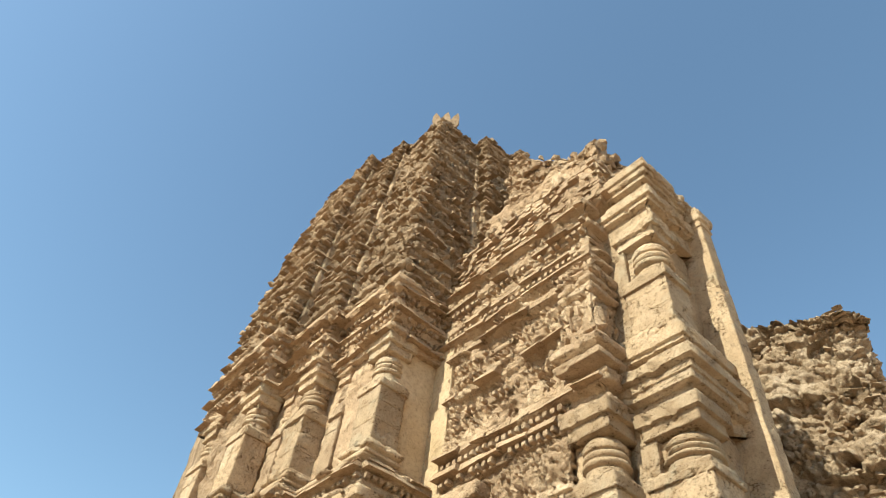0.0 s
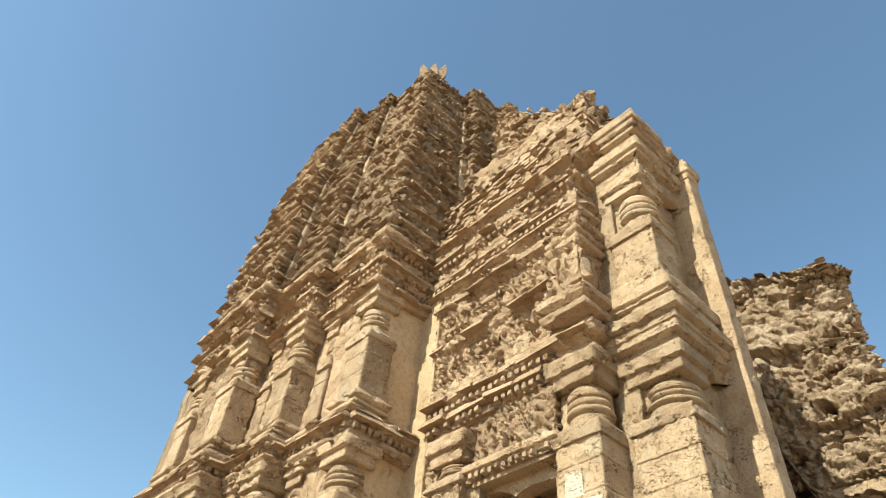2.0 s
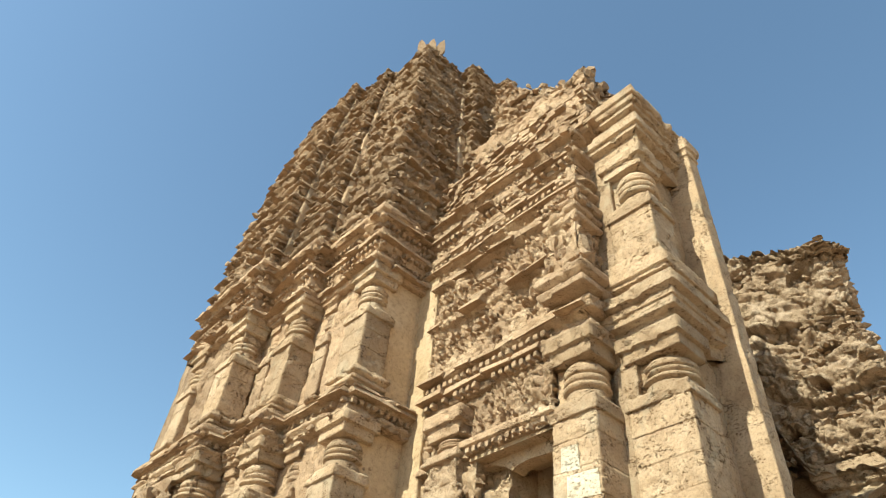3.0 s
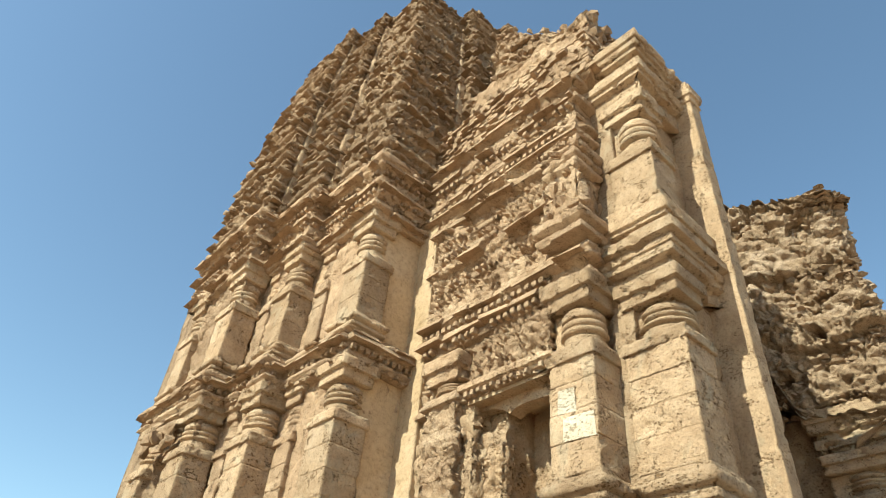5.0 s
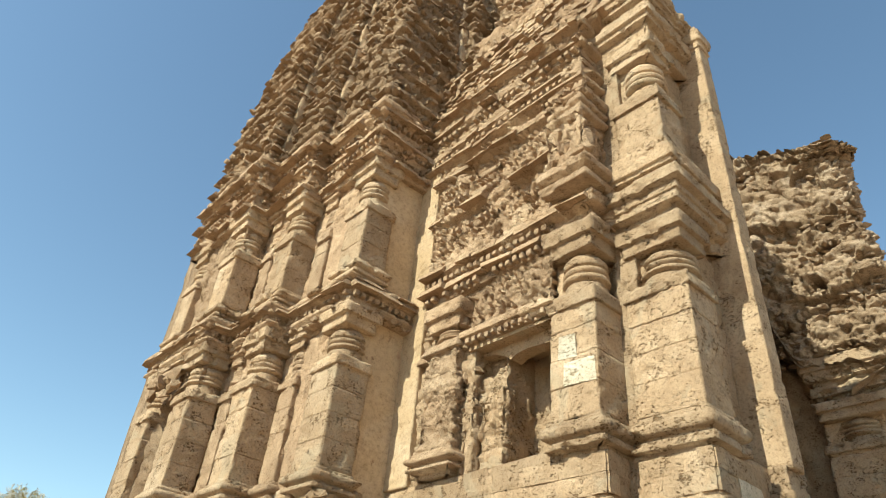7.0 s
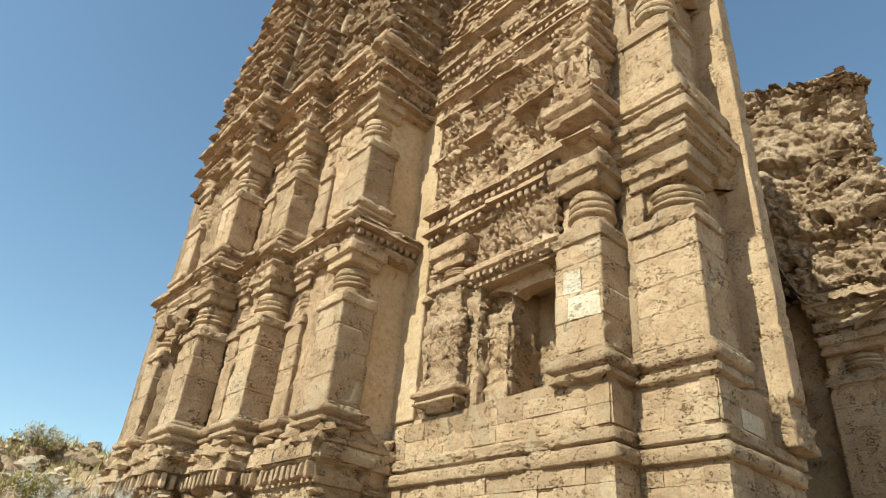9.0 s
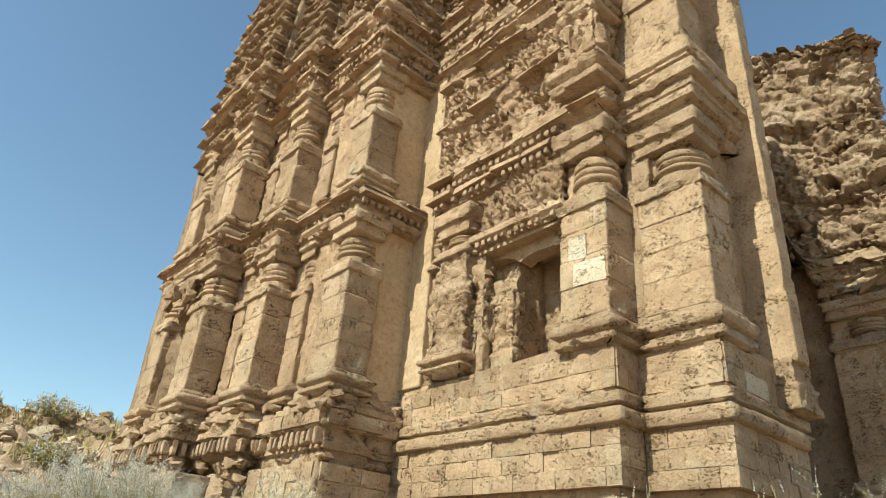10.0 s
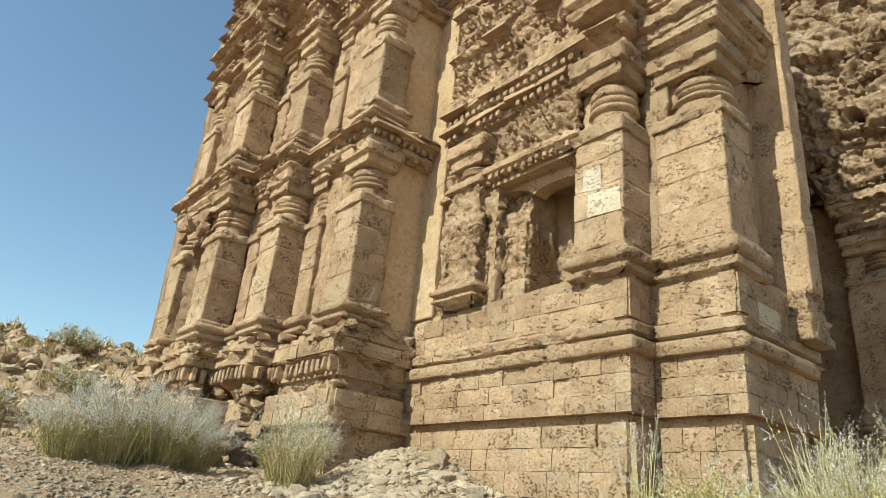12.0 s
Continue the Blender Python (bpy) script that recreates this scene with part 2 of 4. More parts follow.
def pieces(name, parent, segs, rows, material, seed, label="", shift=None, top=None, skip=None):
    """Small broken stones set in rows along plan lines, joined: rows of (height, tall, wide, least and most standing out, share lost, slope)."""
    g = random.Random(seed)
    verts, faces = [], []
    for a, b in segs:
        a, b = Vector((*a, 0)), Vector((*b, 0))
        run = (b - a).length
        al = (b - a).normalized()
        n = Vector((al.y, -al.x, 0))
        for z, tall, wide, d0, d1, lost, slope in rows:
            if top is not None and z > top + g.uniform(-0.25, 0.25):
                continue
            s = -0.02
            while s < run:
                w = wide * g.uniform(0.55, 1.5)
                if s + w > run:
                    w = max(0.02, run - s + 0.02)
                if g.random() > lost and not (skip and skip(s / run, z)):
                    d, h = g.uniform(d0, d1), tall * g.uniform(0.75, 1.12)
                    back = -0.12
                    sh = shift(z) if shift else 0.0
                    tilt = g.uniform(-0.025, 0.025) * w
                    o = len(verts)
                    for u, v, k in ((0, 0, 1), (1, 0, 1), (1, 1, 1), (0, 1, 1), (0, 0, 0), (1, 0, 0), (1, 1, 0), (0, 1, 0)):
                        out = (d * (1 - slope * v) * g.uniform(0.85, 1.1)) if k else back
                        q = a + al * (s + u * w * 0.97 + g.uniform(-0.05, 0.05) * w) + n * (out - sh)
                        verts.append((q.x, q.y, z + v * h + (tilt if u else -tilt) + g.uniform(-0.06, 0.06) * tall))
                    faces += [tuple(o + i for i in f) for f in ((0, 1, 2, 3), (1, 5, 6, 2), (4, 0, 3, 7), (3, 2, 6, 7), (4, 5, 1, 0))]
                s += w
    return tagged(mesh_object(name, verts, faces, material, parent, label), kind="stuff")


def levels(z0, z1, res, *marks):
    """Heights from z0 to z1, with close pairs at the marks for sharp edges."""
    zs = set(np.round(np.linspace(z0, z1, max(2, int(round((z1 - z0) / res)) + 1)), 4))
    for k in marks:
        if z0 < k < z1:
            zs |= {round(k - 0.007, 4), round(k - 0.002, 4), round(k + 0.002, 4), round(k + 0.007, 4)}
    return sorted(zs)


def steps(table):
    """A moulding's outline: (height from which it holds, how far it stands out)."""
    hs, vs = np.array([a for a, _ in table]), np.array([b for _, b in table])
    return lambda z: vs[np.clip(np.searchsorted(hs, z, "right") - 1, 0, len(vs) - 1)]


def wear(p, amount=0.012, seed=3):
    """Knocked stone: nearly flat, with sharp-edged chips and small pits."""
    fine = 0.35 * amount * fbm(p, 11.0, 3, seed)
    n = fbm(p, 4.5, 4, seed + 40, 0.6)
    chip = -amount * (1.6 * (n < -0.42) + 1.8 * (n < -0.7))
    pit = -0.9 * amount * (vnoise(p[0] * 19, p[1] * 19, p[2] * 19, seed + 60) < -0.55)
    return fine + chip + pit


def box_path(x0, x1, y0, y1):
    return [(x0, y0), (x1, y0), (x1, y1), (x0, y1)]


def moulded(name, x0, x1, y0, y1, z0, z1, table, material, parent=None, res=0.022, zres=0.022, amount=0.01, seed=1, label="", round_=None):
    """A squared block with a stepped outline and worn faces."""
    prof = steps(table) if table else (lambda z: 0 * z)
    zs = levels(z0, z1, zres, *[a for a, _ in (table or [])])
    return sweep(name, box_path(x0, x1, y0, y1), zs, lambda s, z, p: prof(z) + wear(p, amount, seed), material, parent, closed=True, res=res, label=label)


def turned(name, cx, cy, z0, z1, table, material, parent=None, n=28, seed=2, label=""):
    """A round piece: (height, radius) rows, worn."""
    zs = np.linspace(z0, z1, max(8, int((z1 - z0) / 0.009)))
    hs, rs = zip(*table)
    r = np.interp(zs, hs, rs)
    a = np.linspace(0, 2 * math.pi, n, endpoint=False)
    R, Aa = np.meshgrid(r, a, indexing="ij")
    X, Y, Z = cx + R * np.cos(Aa), cy + R * np.sin(Aa), np.repeat(zs[:, None], n, 1)
    d = wear((X, Y, Z), 0.008, seed)
    rows = np.stack([X + d * np.cos(Aa), Y + d * np.sin(Aa), Z], -1)
    tip = np.stack([np.full((1, n), cx), np.full((1, n), cy), np.full((1, n), z0)], -1)
    top = tip.copy()
    top[..., 2] = z1
    return grid_object(name, np.concatenate([tip, rows, top]), True, material, parent, label, smooth=True)

# ---- ground ----
def ground_height(x, y):
    d = np.hypot(x, y)
    g = 0.45 + 0.95 * step(0.3, 4.2, d) + 0.36 * step(3.6, 8.0, d)
    hill = step(9.2, 14.5, y + 0.15 * x) * 1.95 * (1 - step(2.5, 6.5, x - 0.25 * (y - 9)))
    talus = 0.3 * np.exp(-(((x - 4.0) / 0.6) ** 2 + ((y - 5.1) / 0.9) ** 2))
    far = -0.02 * np.maximum(0, d - 25)
    p = (x, y, 0 * x)
    rough = 0.05 * fbm(p, 1.1, 4, 5) + 0.02 * fbm(p, 6.0, 3, 9)
    hill_rough = hill * (0.16 * fbm(p, 0.9, 4, 15) + 0.05 * fbm(p, 4.0, 3, 17))
    return g + hill + talus + rough + hill_rough + np.maximum(far, -6)


def make_ground():
    rad = np.concatenate([np.linspace(0.0, 3.0, 30), np.linspace(3.05, 9, 150), np.linspace(9.05, 20, 150), np.geomspace(20.5, 3000, 50)])
    ang = np.concatenate([np.linspace(-0.3, 1.15, 420), np.linspace(1.18, 2 * math.pi - 0.33, 90)])
    R, T = np.meshgrid(rad, ang, indexing="ij")
    X, Y = R * np.sin(T), R * np.cos(T)
    # facing up: run the angle the other way
    rows = np.stack([X, Y, ground_height(X, Y)], -1)[:, ::-1]
    ob = grid_object("ground", rows, True, SOIL, smooth=True)
    return tagged(ob, "dry stony earth rising to a rubble slope", "ground", kind="structure")


make_ground()

# ---- temple ----
temple = tagged(new("temple"), "ruined ochre stone temple with a carved curving tower", "temple")


# worn squared blocks, shared by all courses
def block_mesh(seed):
    r = random.Random(seed)
    n = 4
    bm = bmesh.new()
    front = []
    for j in range(n + 1):
        row = []
        for i in range(n + 1):
            u, v = i / n, j / n
            edge = (i in (0, n)) + (j in (0, n))
            x = (0.02 * edge) + r.uniform(-0.012, 0.014)
            row.append(bm.verts.new((x, u - 0.5 + (0.003 if i == 0 else -0.003 if i == n else r.uniform(-0.04, 0.04)),
                                     v - 0.5 + (0.004 if j == 0 else -0.004 if j == n else r.uniform(-0.05, 0.05)))))
        front.append(row)
    rim = [front[0][i] for i in range(n + 1)] + [front[j][n] for j in range(1, n + 1)] + [front[n][i] for i in range(n - 1, -1, -1)] + [front[j][0] for j in range(n - 1, 0, -1)]
    back = [bm.verts.new((0.6, v.co.y, v.co.z)) for v in rim]
    for j in range(n):
        for i in range(n):
            bm.faces.new((front[j][i], front[j + 1][i], front[j + 1][i + 1], front[j][i + 1]))
    for k in range(len(rim)):
        q = (k + 1) % len(rim)
        bm.faces.new((rim[k], rim[q], back[q], back[k]))
    bmesh.ops.recalc_face_normals(bm, faces=bm.faces)
    me = bpy.data.meshes.new("block")
    bm.to_mesh(me)
    bm.free()
    me.materials.append(STONE)
    return me


BLOCKS = [block_mesh(k) for k in range(7)]
PALE_BLOCKS = []
for me in BLOCKS[:2]:
    pm = me.copy()
    pm.materials[0] = PALE
    PALE_BLOCKS.append(pm)
brng = random.Random(4)


def courses(parent, a, b, zs, length=0.34, proud=0.0, depth=0.22, gap=0.002, missing=0.0, pale=0.0):
    """Courses of blocks on a straight face from plan point a to b (outside on the right hand)."""
    a, b = Vector((*a, 0)), Vector((*b, 0))
    run, along = (b - a).length, (b - a).normalized()
    turn = math.atan2(along.y, along.x) + math.pi / 2
    for z0, z1 in zip(zs[:-1], zs[1:]):
        s = 0.0
        while s < run - 1e-4:
            w = length * brng.uniform(0.6, 1.35)
            if run - s - w < length * 0.45:
                w = run - s
            if brng.random() >= missing:
                me = brng.choice(PALE_BLOCKS) if brng.random() < pale else brng.choice(BLOCKS)
                ob = new("stone_block", me)
                out = proud + brng.uniform(-0.006, 0.006) - (0.025 if brng.random() < 0.06 else 0)
                c = a + along * (s + w / 2)
                nrm = Vector((along.y, -along.x, 0))
                ob.parent = parent
                ob.matrix_basis = Matrix.Translation(c + nrm * out + Vector((0, 0, (z0 + z1) / 2))) @ Matrix.Rotation(turn, 4, "Z") @ Matrix.Rotation(brng.uniform(-0.01, 0.01), 4, "Z") @ Matrix.Diagonal((depth, w - gap, z1 - z0 - gap, 1))
            s += w


# small square blocks under the cornices
def dentil_mesh(seed):
    r = random.Random(seed)
    bm = bmesh.new()
    bmesh.ops.create_cube(bm, size=1.0)
    bmesh.ops.bevel(bm, geom=bm.edges[:], offset=0.12, segments=1, affect="EDGES")
    for v in bm.verts:
        v.co += Vector((r.uniform(-0.06, 0.06), r.uniform(-0.06, 0.06), r.uniform(-0.06, 0.06)))
    me = bpy.data.meshes.new("dentil")
    bm.to_mesh(me)
    bm.free()
    me.materials.append(CARVED)
    return me


DENTILS = [dentil_mesh(k) for k in range(6)]


def dentils(parent, a, b, z, size=(0.09, 0.062, 0.07), pitch=0.095, lost=0.12, inset=0.0):
    """A row of square blocks along a face, some of them broken off."""
    a, b = Vector((*a, 0)), Vector((*b, 0))
    run, along = (b - a).length, (b - a).normalized()
    nrm = Vector((along.y, -along.x, 0))
    turn = math.atan2(along.y, along.x) + math.pi / 2
    k = max(1, int(run / pitch))
    for i in range(k):
        if brng.random() < lost:
            continue
        c = a + along * (run * (i + 0.5) / k) - nrm * inset + Vector((0, 0, z + brng.uniform(-0.008, 0.008)))
        ob = new("dentil", brng.choice(DENTILS))
        ob.parent = parent
        ob.matrix_basis = Matrix.Translation(c) @ Matrix.Rotation(turn + brng.uniform(-0.08, 0.08), 4, "Z") @ Matrix.Diagonal((size[0], size[1] * brng.uniform(0.8, 1.1), size[2] * brng.uniform(0.85, 1.1), 1))


# ---- carved surfaces ----
def lumps(s, z, scale, seed):
    f1, f2, own = cells(s * scale, z * scale, seed)
    return step(0.02, 0.16, f2 - f1) * (0.25 + 0.75 * own)


def scrolls(p, s, z, seed):
    """Deep-cut scrollwork, much worn."""
    w = 0.12 * fbm(p, 4.0, 2, seed)
    a = np.abs(vnoise((s + w) * 9, (z - w) * 9, 0 * s + seed, seed))
    b = np.abs(vnoise((s - w) * 17, (z + w) * 17, 0 * s + seed, seed + 5))
    return step(0.1, 0.24, a) * 0.65 + step(0.12, 0.3, b) * 0.35


def carved(s, z, p, depth=0.09, seed=11, scale=8.0):
    """Weathered figure and leaf carving: lumps, scrolls and knocked-off patches."""
    worn = step(-0.35, 0.25, fbm(p, 1.7, 3, seed + 3))
    return depth * (0.6 * lumps(s * 1.5, z * 0.75, scale, seed) + 0.4 * scrolls(p, s, z, seed)) * (0.45 + 0.55 * worn) + 0.03 * fbm(p, 6, 4, seed + 8) - depth * 0.5


def layered(table, depth=0.08, seed=11, scale=8.0):
    """Carving between plain bands: rows of (height, stands out, share of carving)."""
    hs = np.array([r[0] for r in table])
    o, c = np.array([r[1] for r in table]), np.array([r[2] for r in table])

    def off(s, z, p):
        k = np.clip(np.searchsorted(hs, z + 0.012 * fbm(p, 4, 2, seed + 30), "right") - 1, 0, len(hs) - 1)
        broken = 1 - 0.8 * step(0.28, 0.5, fbm(p, 1.9, 3, seed + 21))
        return o[k] * broken + carved(s, z, p, depth, seed, scale) * c[k] + wear(p, 0.012, seed) * (1 - c[k])

    return off


# ---- lower walls of the porch: bed, plinth, mouldings ----
WALL = 4.18          # face of the niche wall
PIER = 4.50          # face of the corner pier
FRONT = 2.20         # face of the porch front
JOIN = 2.90          # step between pier and niche wall
INNER = 5.65         # inner corner against the tower

plinth = sweep("plinth", [(WALL + 0.025, INNER), (WALL + 0.025, JOIN + 0.025), (PIER + 0.025, JOIN + 0.025), (PIER + 0.025, FRONT + 0.025), (5.71, FRONT + 0.025), (5.71, 3.2)],
               levels(0.6, 3.38, 0.06, 2.2, 2.29), lambda s, z, p: wear(p, 0.004, 2) - 0.06 * (z < 2.29), STONE, temple, res=0.08, label="coursed stone plinth with rolled mouldings")
low = [0.92, 1.2, 1.44, 1.66, 1.86, 2.04, 2.21]
dado = [2.28, 2.42, 2.57, 2.72]
ped = [3.0, 3.16, 3.32]
for zs, out in ((low, -0.045), (dado, 0.0), (ped, -0.015)):
    for a, b in (((WALL, INNER), (WALL, JOIN)), ((WALL, JOIN), (PIER, JOIN)), ((PIER, JOIN), (PIER, FRONT)), ((PIER, FRONT), (5.72, FRONT))):
        n = Vector((b[1] - a[1], a[0] - b[0])).normalized() * out
        courses(plinth, (a[0] + n.x * 0, a[1] + n.y * 0), b, zs, proud=out, length=0.24 if zs is not ped else 0.34, pale=0.015)
ring = [(WALL, INNER), (WALL, JOIN), (PIER, JOIN), (PIER, FRONT), (5.74, FRONT), (5.74, 3.0)]
roll = lambda z, a, b, r: r * np.sqrt(np.maximum(0, 1 - ((z - (a + b) / 2) / ((b - a) / 2)) ** 2))


def plinth_roll(s, z, p):
    t = np.where((z > 2.72) & (z < 2.84), 0.035 + roll(z, 2.72, 2.84, 0.022), 0) + np.where((z >= 2.87) & (z < 2.96), 0.04, 0) + np.where((z >= 2.84) & (z < 2.87), -0.05, 0) + np.where(z >= 2.96, -0.05, 0)
    return t + wear(p, 0.008, 7) - 0.035 * (fbm(p, 1.9, 3, 77) < -0.5)


sweep("plinth_moulding", ring, levels(2.715, 3.0, 0.009), plinth_roll, STONE, temple, res=0.03, label="rolled and squared string moulding")


# ---- pilasters ----
def shaft_off(seed, z0, course=0.27):
    def off(s, z, p):
        joint = np.abs((z - z0) / course - np.round((z - z0) / course)) * course
        k = np.floor((z - z0) / course)
        return wear(p, 0.006, seed) - 0.008 * (joint < 0.005) + 0.006 * (rnd(k, k * 0 + np.round(seed), k * 0, 5) - 0.5)

    return off


def pilaster(parent, x0, x1, y0, y1, z, label, material=None, seed=1, carve=0.0, simple=False):
    """z: foot, top of base, top of shaft, top of round cap, top of abacus. Base, squared shaft, necking, round cushion cap, abacus."""
    material = material or STONE
    zb, zs0, zs1, zc, za = z
    cx, cy = (x0 + x1) / 2, (y0 + y1) / 2
    w = min(y1 - y0, 0.6)
    marks = [zs0 + 0.27 * k for k in range(1, 9)]
    so = shaft_off(seed, zs0)
    off = (lambda s, zz, p: so(s, zz, p) + carved(s, zz, p, carve, seed + 3, 11.0)) if carve else so
    shaft = sweep("pilaster", box_path(x0, x1, y0, y1), levels(zs0 - 0.02, zs1 + 0.02, 0.02 if carve else 0.025, *marks), off, material, parent, closed=True, res=0.02 if carve else 0.025, label=label)
    h = zs0 - zb

    def base_off(s, zz, p):
        q = (zz - zb) / h
        return (np.where(q < 0.22, -0.05, 0) + np.where((q >= 0.22) & (q < 0.4), 0.055, 0) + np.where((q >= 0.4) & (q < 0.5), 0.015, 0)
                + np.where((q >= 0.5) & (q < 0.8), 0.045 + roll(q, 0.5, 0.8, 0.03), 0) + np.where((q >= 0.8) & (q < 0.92), 0.03, 0) + wear(p, 0.006, seed + 1) - 0.04 * (fbm(p, 2.4, 3, seed + 9) < -0.6))

    if not simple:
        sweep("base", box_path(x0, x1, y0, y1), levels(zb, zs0, 0.013), base_off, material, shaft, closed=True, res=0.022)
    ha = za - zs1
    zn = zs1 + 0.17 * ha
    moulded("necking", x0, x1, y0, y1, zs1, zn, [(zs1, 0.028), (zs1 + 0.6 * (zn - zs1), 0.012)], material, shaft, seed=seed + 2)
    r = 0.43 * w
    hc = zc - zn
    outline = ((0.22, 0.95), (0.27, 0.82), (0.31, 1.02), (0.36, 1.07), (0.42, 1.02), (0.455, 0.88), (0.49, 0.99), (0.55, 1.04), (0.605, 0.97), (0.635, 0.82), (0.68, 0.98), (0.78, 1.0), (0.9, 0.86), (0.98, 0.66))
    turned("capital", x0 + r * 1.04, cy - 0.02, zn - 0.02, zc + 0.02, [(zn - 0.02, r * 0.97)] + [(zn + q * hc, r * k) for q, k in outline], material, shaft, seed=seed + 4)
    moulded("capital_core", x0 + 0.12, x1, y0 + 0.11, y1, zn - 0.02, zc + 0.02, None, material, shaft, seed=seed + 5)
    hb = za - zc
    moulded("abacus", x0, x1, y0, y1, zc, za, [(zc, 0.0), (zc + 0.5 * hb, 0.045)], material, shaft, seed=seed + 6, amount=0.009)
    return shaft


# niche wall
pilaster(temple, WALL - 0.02, 4.64, JOIN + 0.02, 3.42, (3.28, 3.64, 4.66, 5.27, 5.57), "square ashlar pilaster with rounded cushion capital", seed=21)
pilaster(temple, WALL - 0.07, 4.5, 4.62, 5.14, (3.40, 3.66, 4.72, 5.0, 5.3), "badly weathered carved pilaster beside the niche", CARVED, seed=31, carve=0.1)

# corner pier, two storeys
pilaster(temple, PIER + 0.02, 4.97, FRONT + 0.02, JOIN - 0.08, (3.26, 3.66, 4.72, 5.22, 5.49), "corner pier of pitted ashlar with cushion capital", seed=41)
moulded("pier_cornice", PIER, 5.45, FRONT, 3.0, 5.46, 5.98, [(5.46, -0.05), (5.62, 0.04), (5.72, 0.06), (5.79, 0.02), (5.82, 0.12), (5.93, 0.09)], STONE, temple, seed=43, label="stepped cornice on the corner pier")
moulded("pier_pedestal", PIER + 0.03, 5.3, FRONT + 0.03, 2.9, 5.96, 6.46, [(5.96, -0.07), (6.09, 0.06), (6.14, 0.09), (6.28, 0.05), (6.35, 0.02)], STONE, temple, seed=44, label="stepped pedestal of the upper pier")
up = pilaster(temple, PIER + 0.03, 4.97, FRONT + 0.03, JOIN - 0.14, (6.40, 6.44, 7.09, 7.84, 8.12), "upper corner pier with cushion capital", seed=45, simple=True)
moulded("pier_top", PIER, 5.5, FRONT, 3.05, 8.10, 9.12, [(8.10, -0.05), (8.38, 0.03), (8.46, 0.07), (8.62, 0.03), (8.66, -0.04), (8.80, 0.05), (8.88, 0.09), (8.98, 0.12)], STONE, temple, seed=47, amount=0.01, label="broken top cornice of the corner pier")

moulded("pier_margin", PIER + 0.05, 4.9, 2.7, JOIN + 0.06, 3.3, 8.4, None, STONE, temple, seed=56, amount=0.008, label="plain margin between pier and niche wall")

# wall behind the piers on the porch front, and the jamb
sweep("front_wall", [(PIER + 0.12, 3.2), (PIER + 0.12, FRONT + 0.16), (5.62, FRONT + 0.16), (5.62, 4.6)], levels(3.3, 8.9, 0.05), lambda s, z, p: wear(p, 0.015, 51), STONE, temple, res=0.05, thick=0.05, label="shaded porch front wall")
jamb = moulded("door_jamb", 5.40, 5.62, 2.03, 2.6, 3.36, 8.95, [(3.36, 0.0), (8.55, 0.02), (8.66, 0.05), (8.82, 0.0)], STONE, temple, seed=52, amount=0.004, zres=0.05, label="tall slender door jamb of jointed blocks")

moulded("jamb_plinth", 5.36, 5.73, 2.06, 2.3, 2.97, 3.38, [(2.97, 0.02), (3.18, -0.01)], STONE, temple, seed=54, amount=0.01, label="broken stone footing of the door jamb")

# plain reveal beside the tower
moulded("plain_reveal", WALL, 4.6, 5.32, 6.1, 3.38, 7.72, None, PLASTER, temple, seed=53, amount=0.004, label="plain smooth wall strip")

# ---- niche ----
def niche_plate(name, outline, x0, x1, material, parent, label):
    """A flat stone cut to an outline of (y, z), from x0 back to x1."""
    bm = bmesh.new()
    front = bm.faces.new([bm.verts.new((x0, y, z)) for y, z in outline])
    made = bmesh.ops.extrude_face_region(bm, geom=[front])
    for v in [g for g in made["geom"] if isinstance(g, bmesh.types.BMVert)]:
        v.co.x = x1
    bmesh.ops.recalc_face_normals(bm, faces=bm.faces)
    bmesh.ops.triangulate(bm, faces=[f for f in bm.faces if len(f.verts) > 4])
    me = bpy.data.meshes.new(name)
    bm.to_mesh(me)
    bm.free()
    me.materials.append(material)
    ob = new(name, me)
    ob.parent = parent
    ob["label"] = label
    return ob


def broken_wall(s, z, p):
    """Broken face with a hollow at the top, a plain jamb and a plain back."""
    on_face = (p[0] < 4.40) & (p[1] < 4.66)
    hollow = -0.14 * step(4.38, 4.48, z + 0.05 * fbm(p, 6, 2, 65)) * step(4.12, 4.2, p[1])
    return on_face * (hollow + 0.05 * (lumps(s, z, 7, 62) - 0.5) + 0.03 * fbm(p, 3, 4, 66)) + 0.012 * fbm(p, 9, 3, 63) + wear(p, 0.008, 64)


niche = sweep("niche", [(WALL + 0.04, 4.58), (4.37, 4.64), (4.37, 4.14), (4.79, 4.14), (4.79, 3.40), (WALL + 0.08, 3.40)], levels(3.3, 4.82, 0.02), broken_wall, STONE, temple, res=0.02, thick=0.06, label="niche with pale broken masonry and a dark recess")
head = [(4.60, 4.82), (4.60, 4.63), (4.30, 4.61), (4.16, 4.55), (4.08, 4.49), (4.00, 4.53), (3.85, 4.545), (3.60, 4.53), (3.36, 4.54), (3.36, 4.82)]
niche_plate("niche_head", head, 4.35, 4.52, STONE, niche, "broken stone head of the recess")
sweep("niche_stump", [(4.42, 4.43), (4.32, 4.40), (4.32, 4.135), (4.44, 4.135)], levels(3.34, 4.4, 0.018), lambda s, z, p: 0.05 * (lumps(s, z, 8, 67) - 0.5) + 0.03 * fbm(p, 4, 4, 68) + wear(p, 0.012, 69), STONE, niche, res=0.018, thick=0.1, label="pale stump of broken masonry",
      lift=lambda s, z, p: -np.maximum(0, z - (4.2 + 0.12 * fbm(p, 5.0, 3, 61) - 0.45 * step(4.3, 4.42, p[1]))))
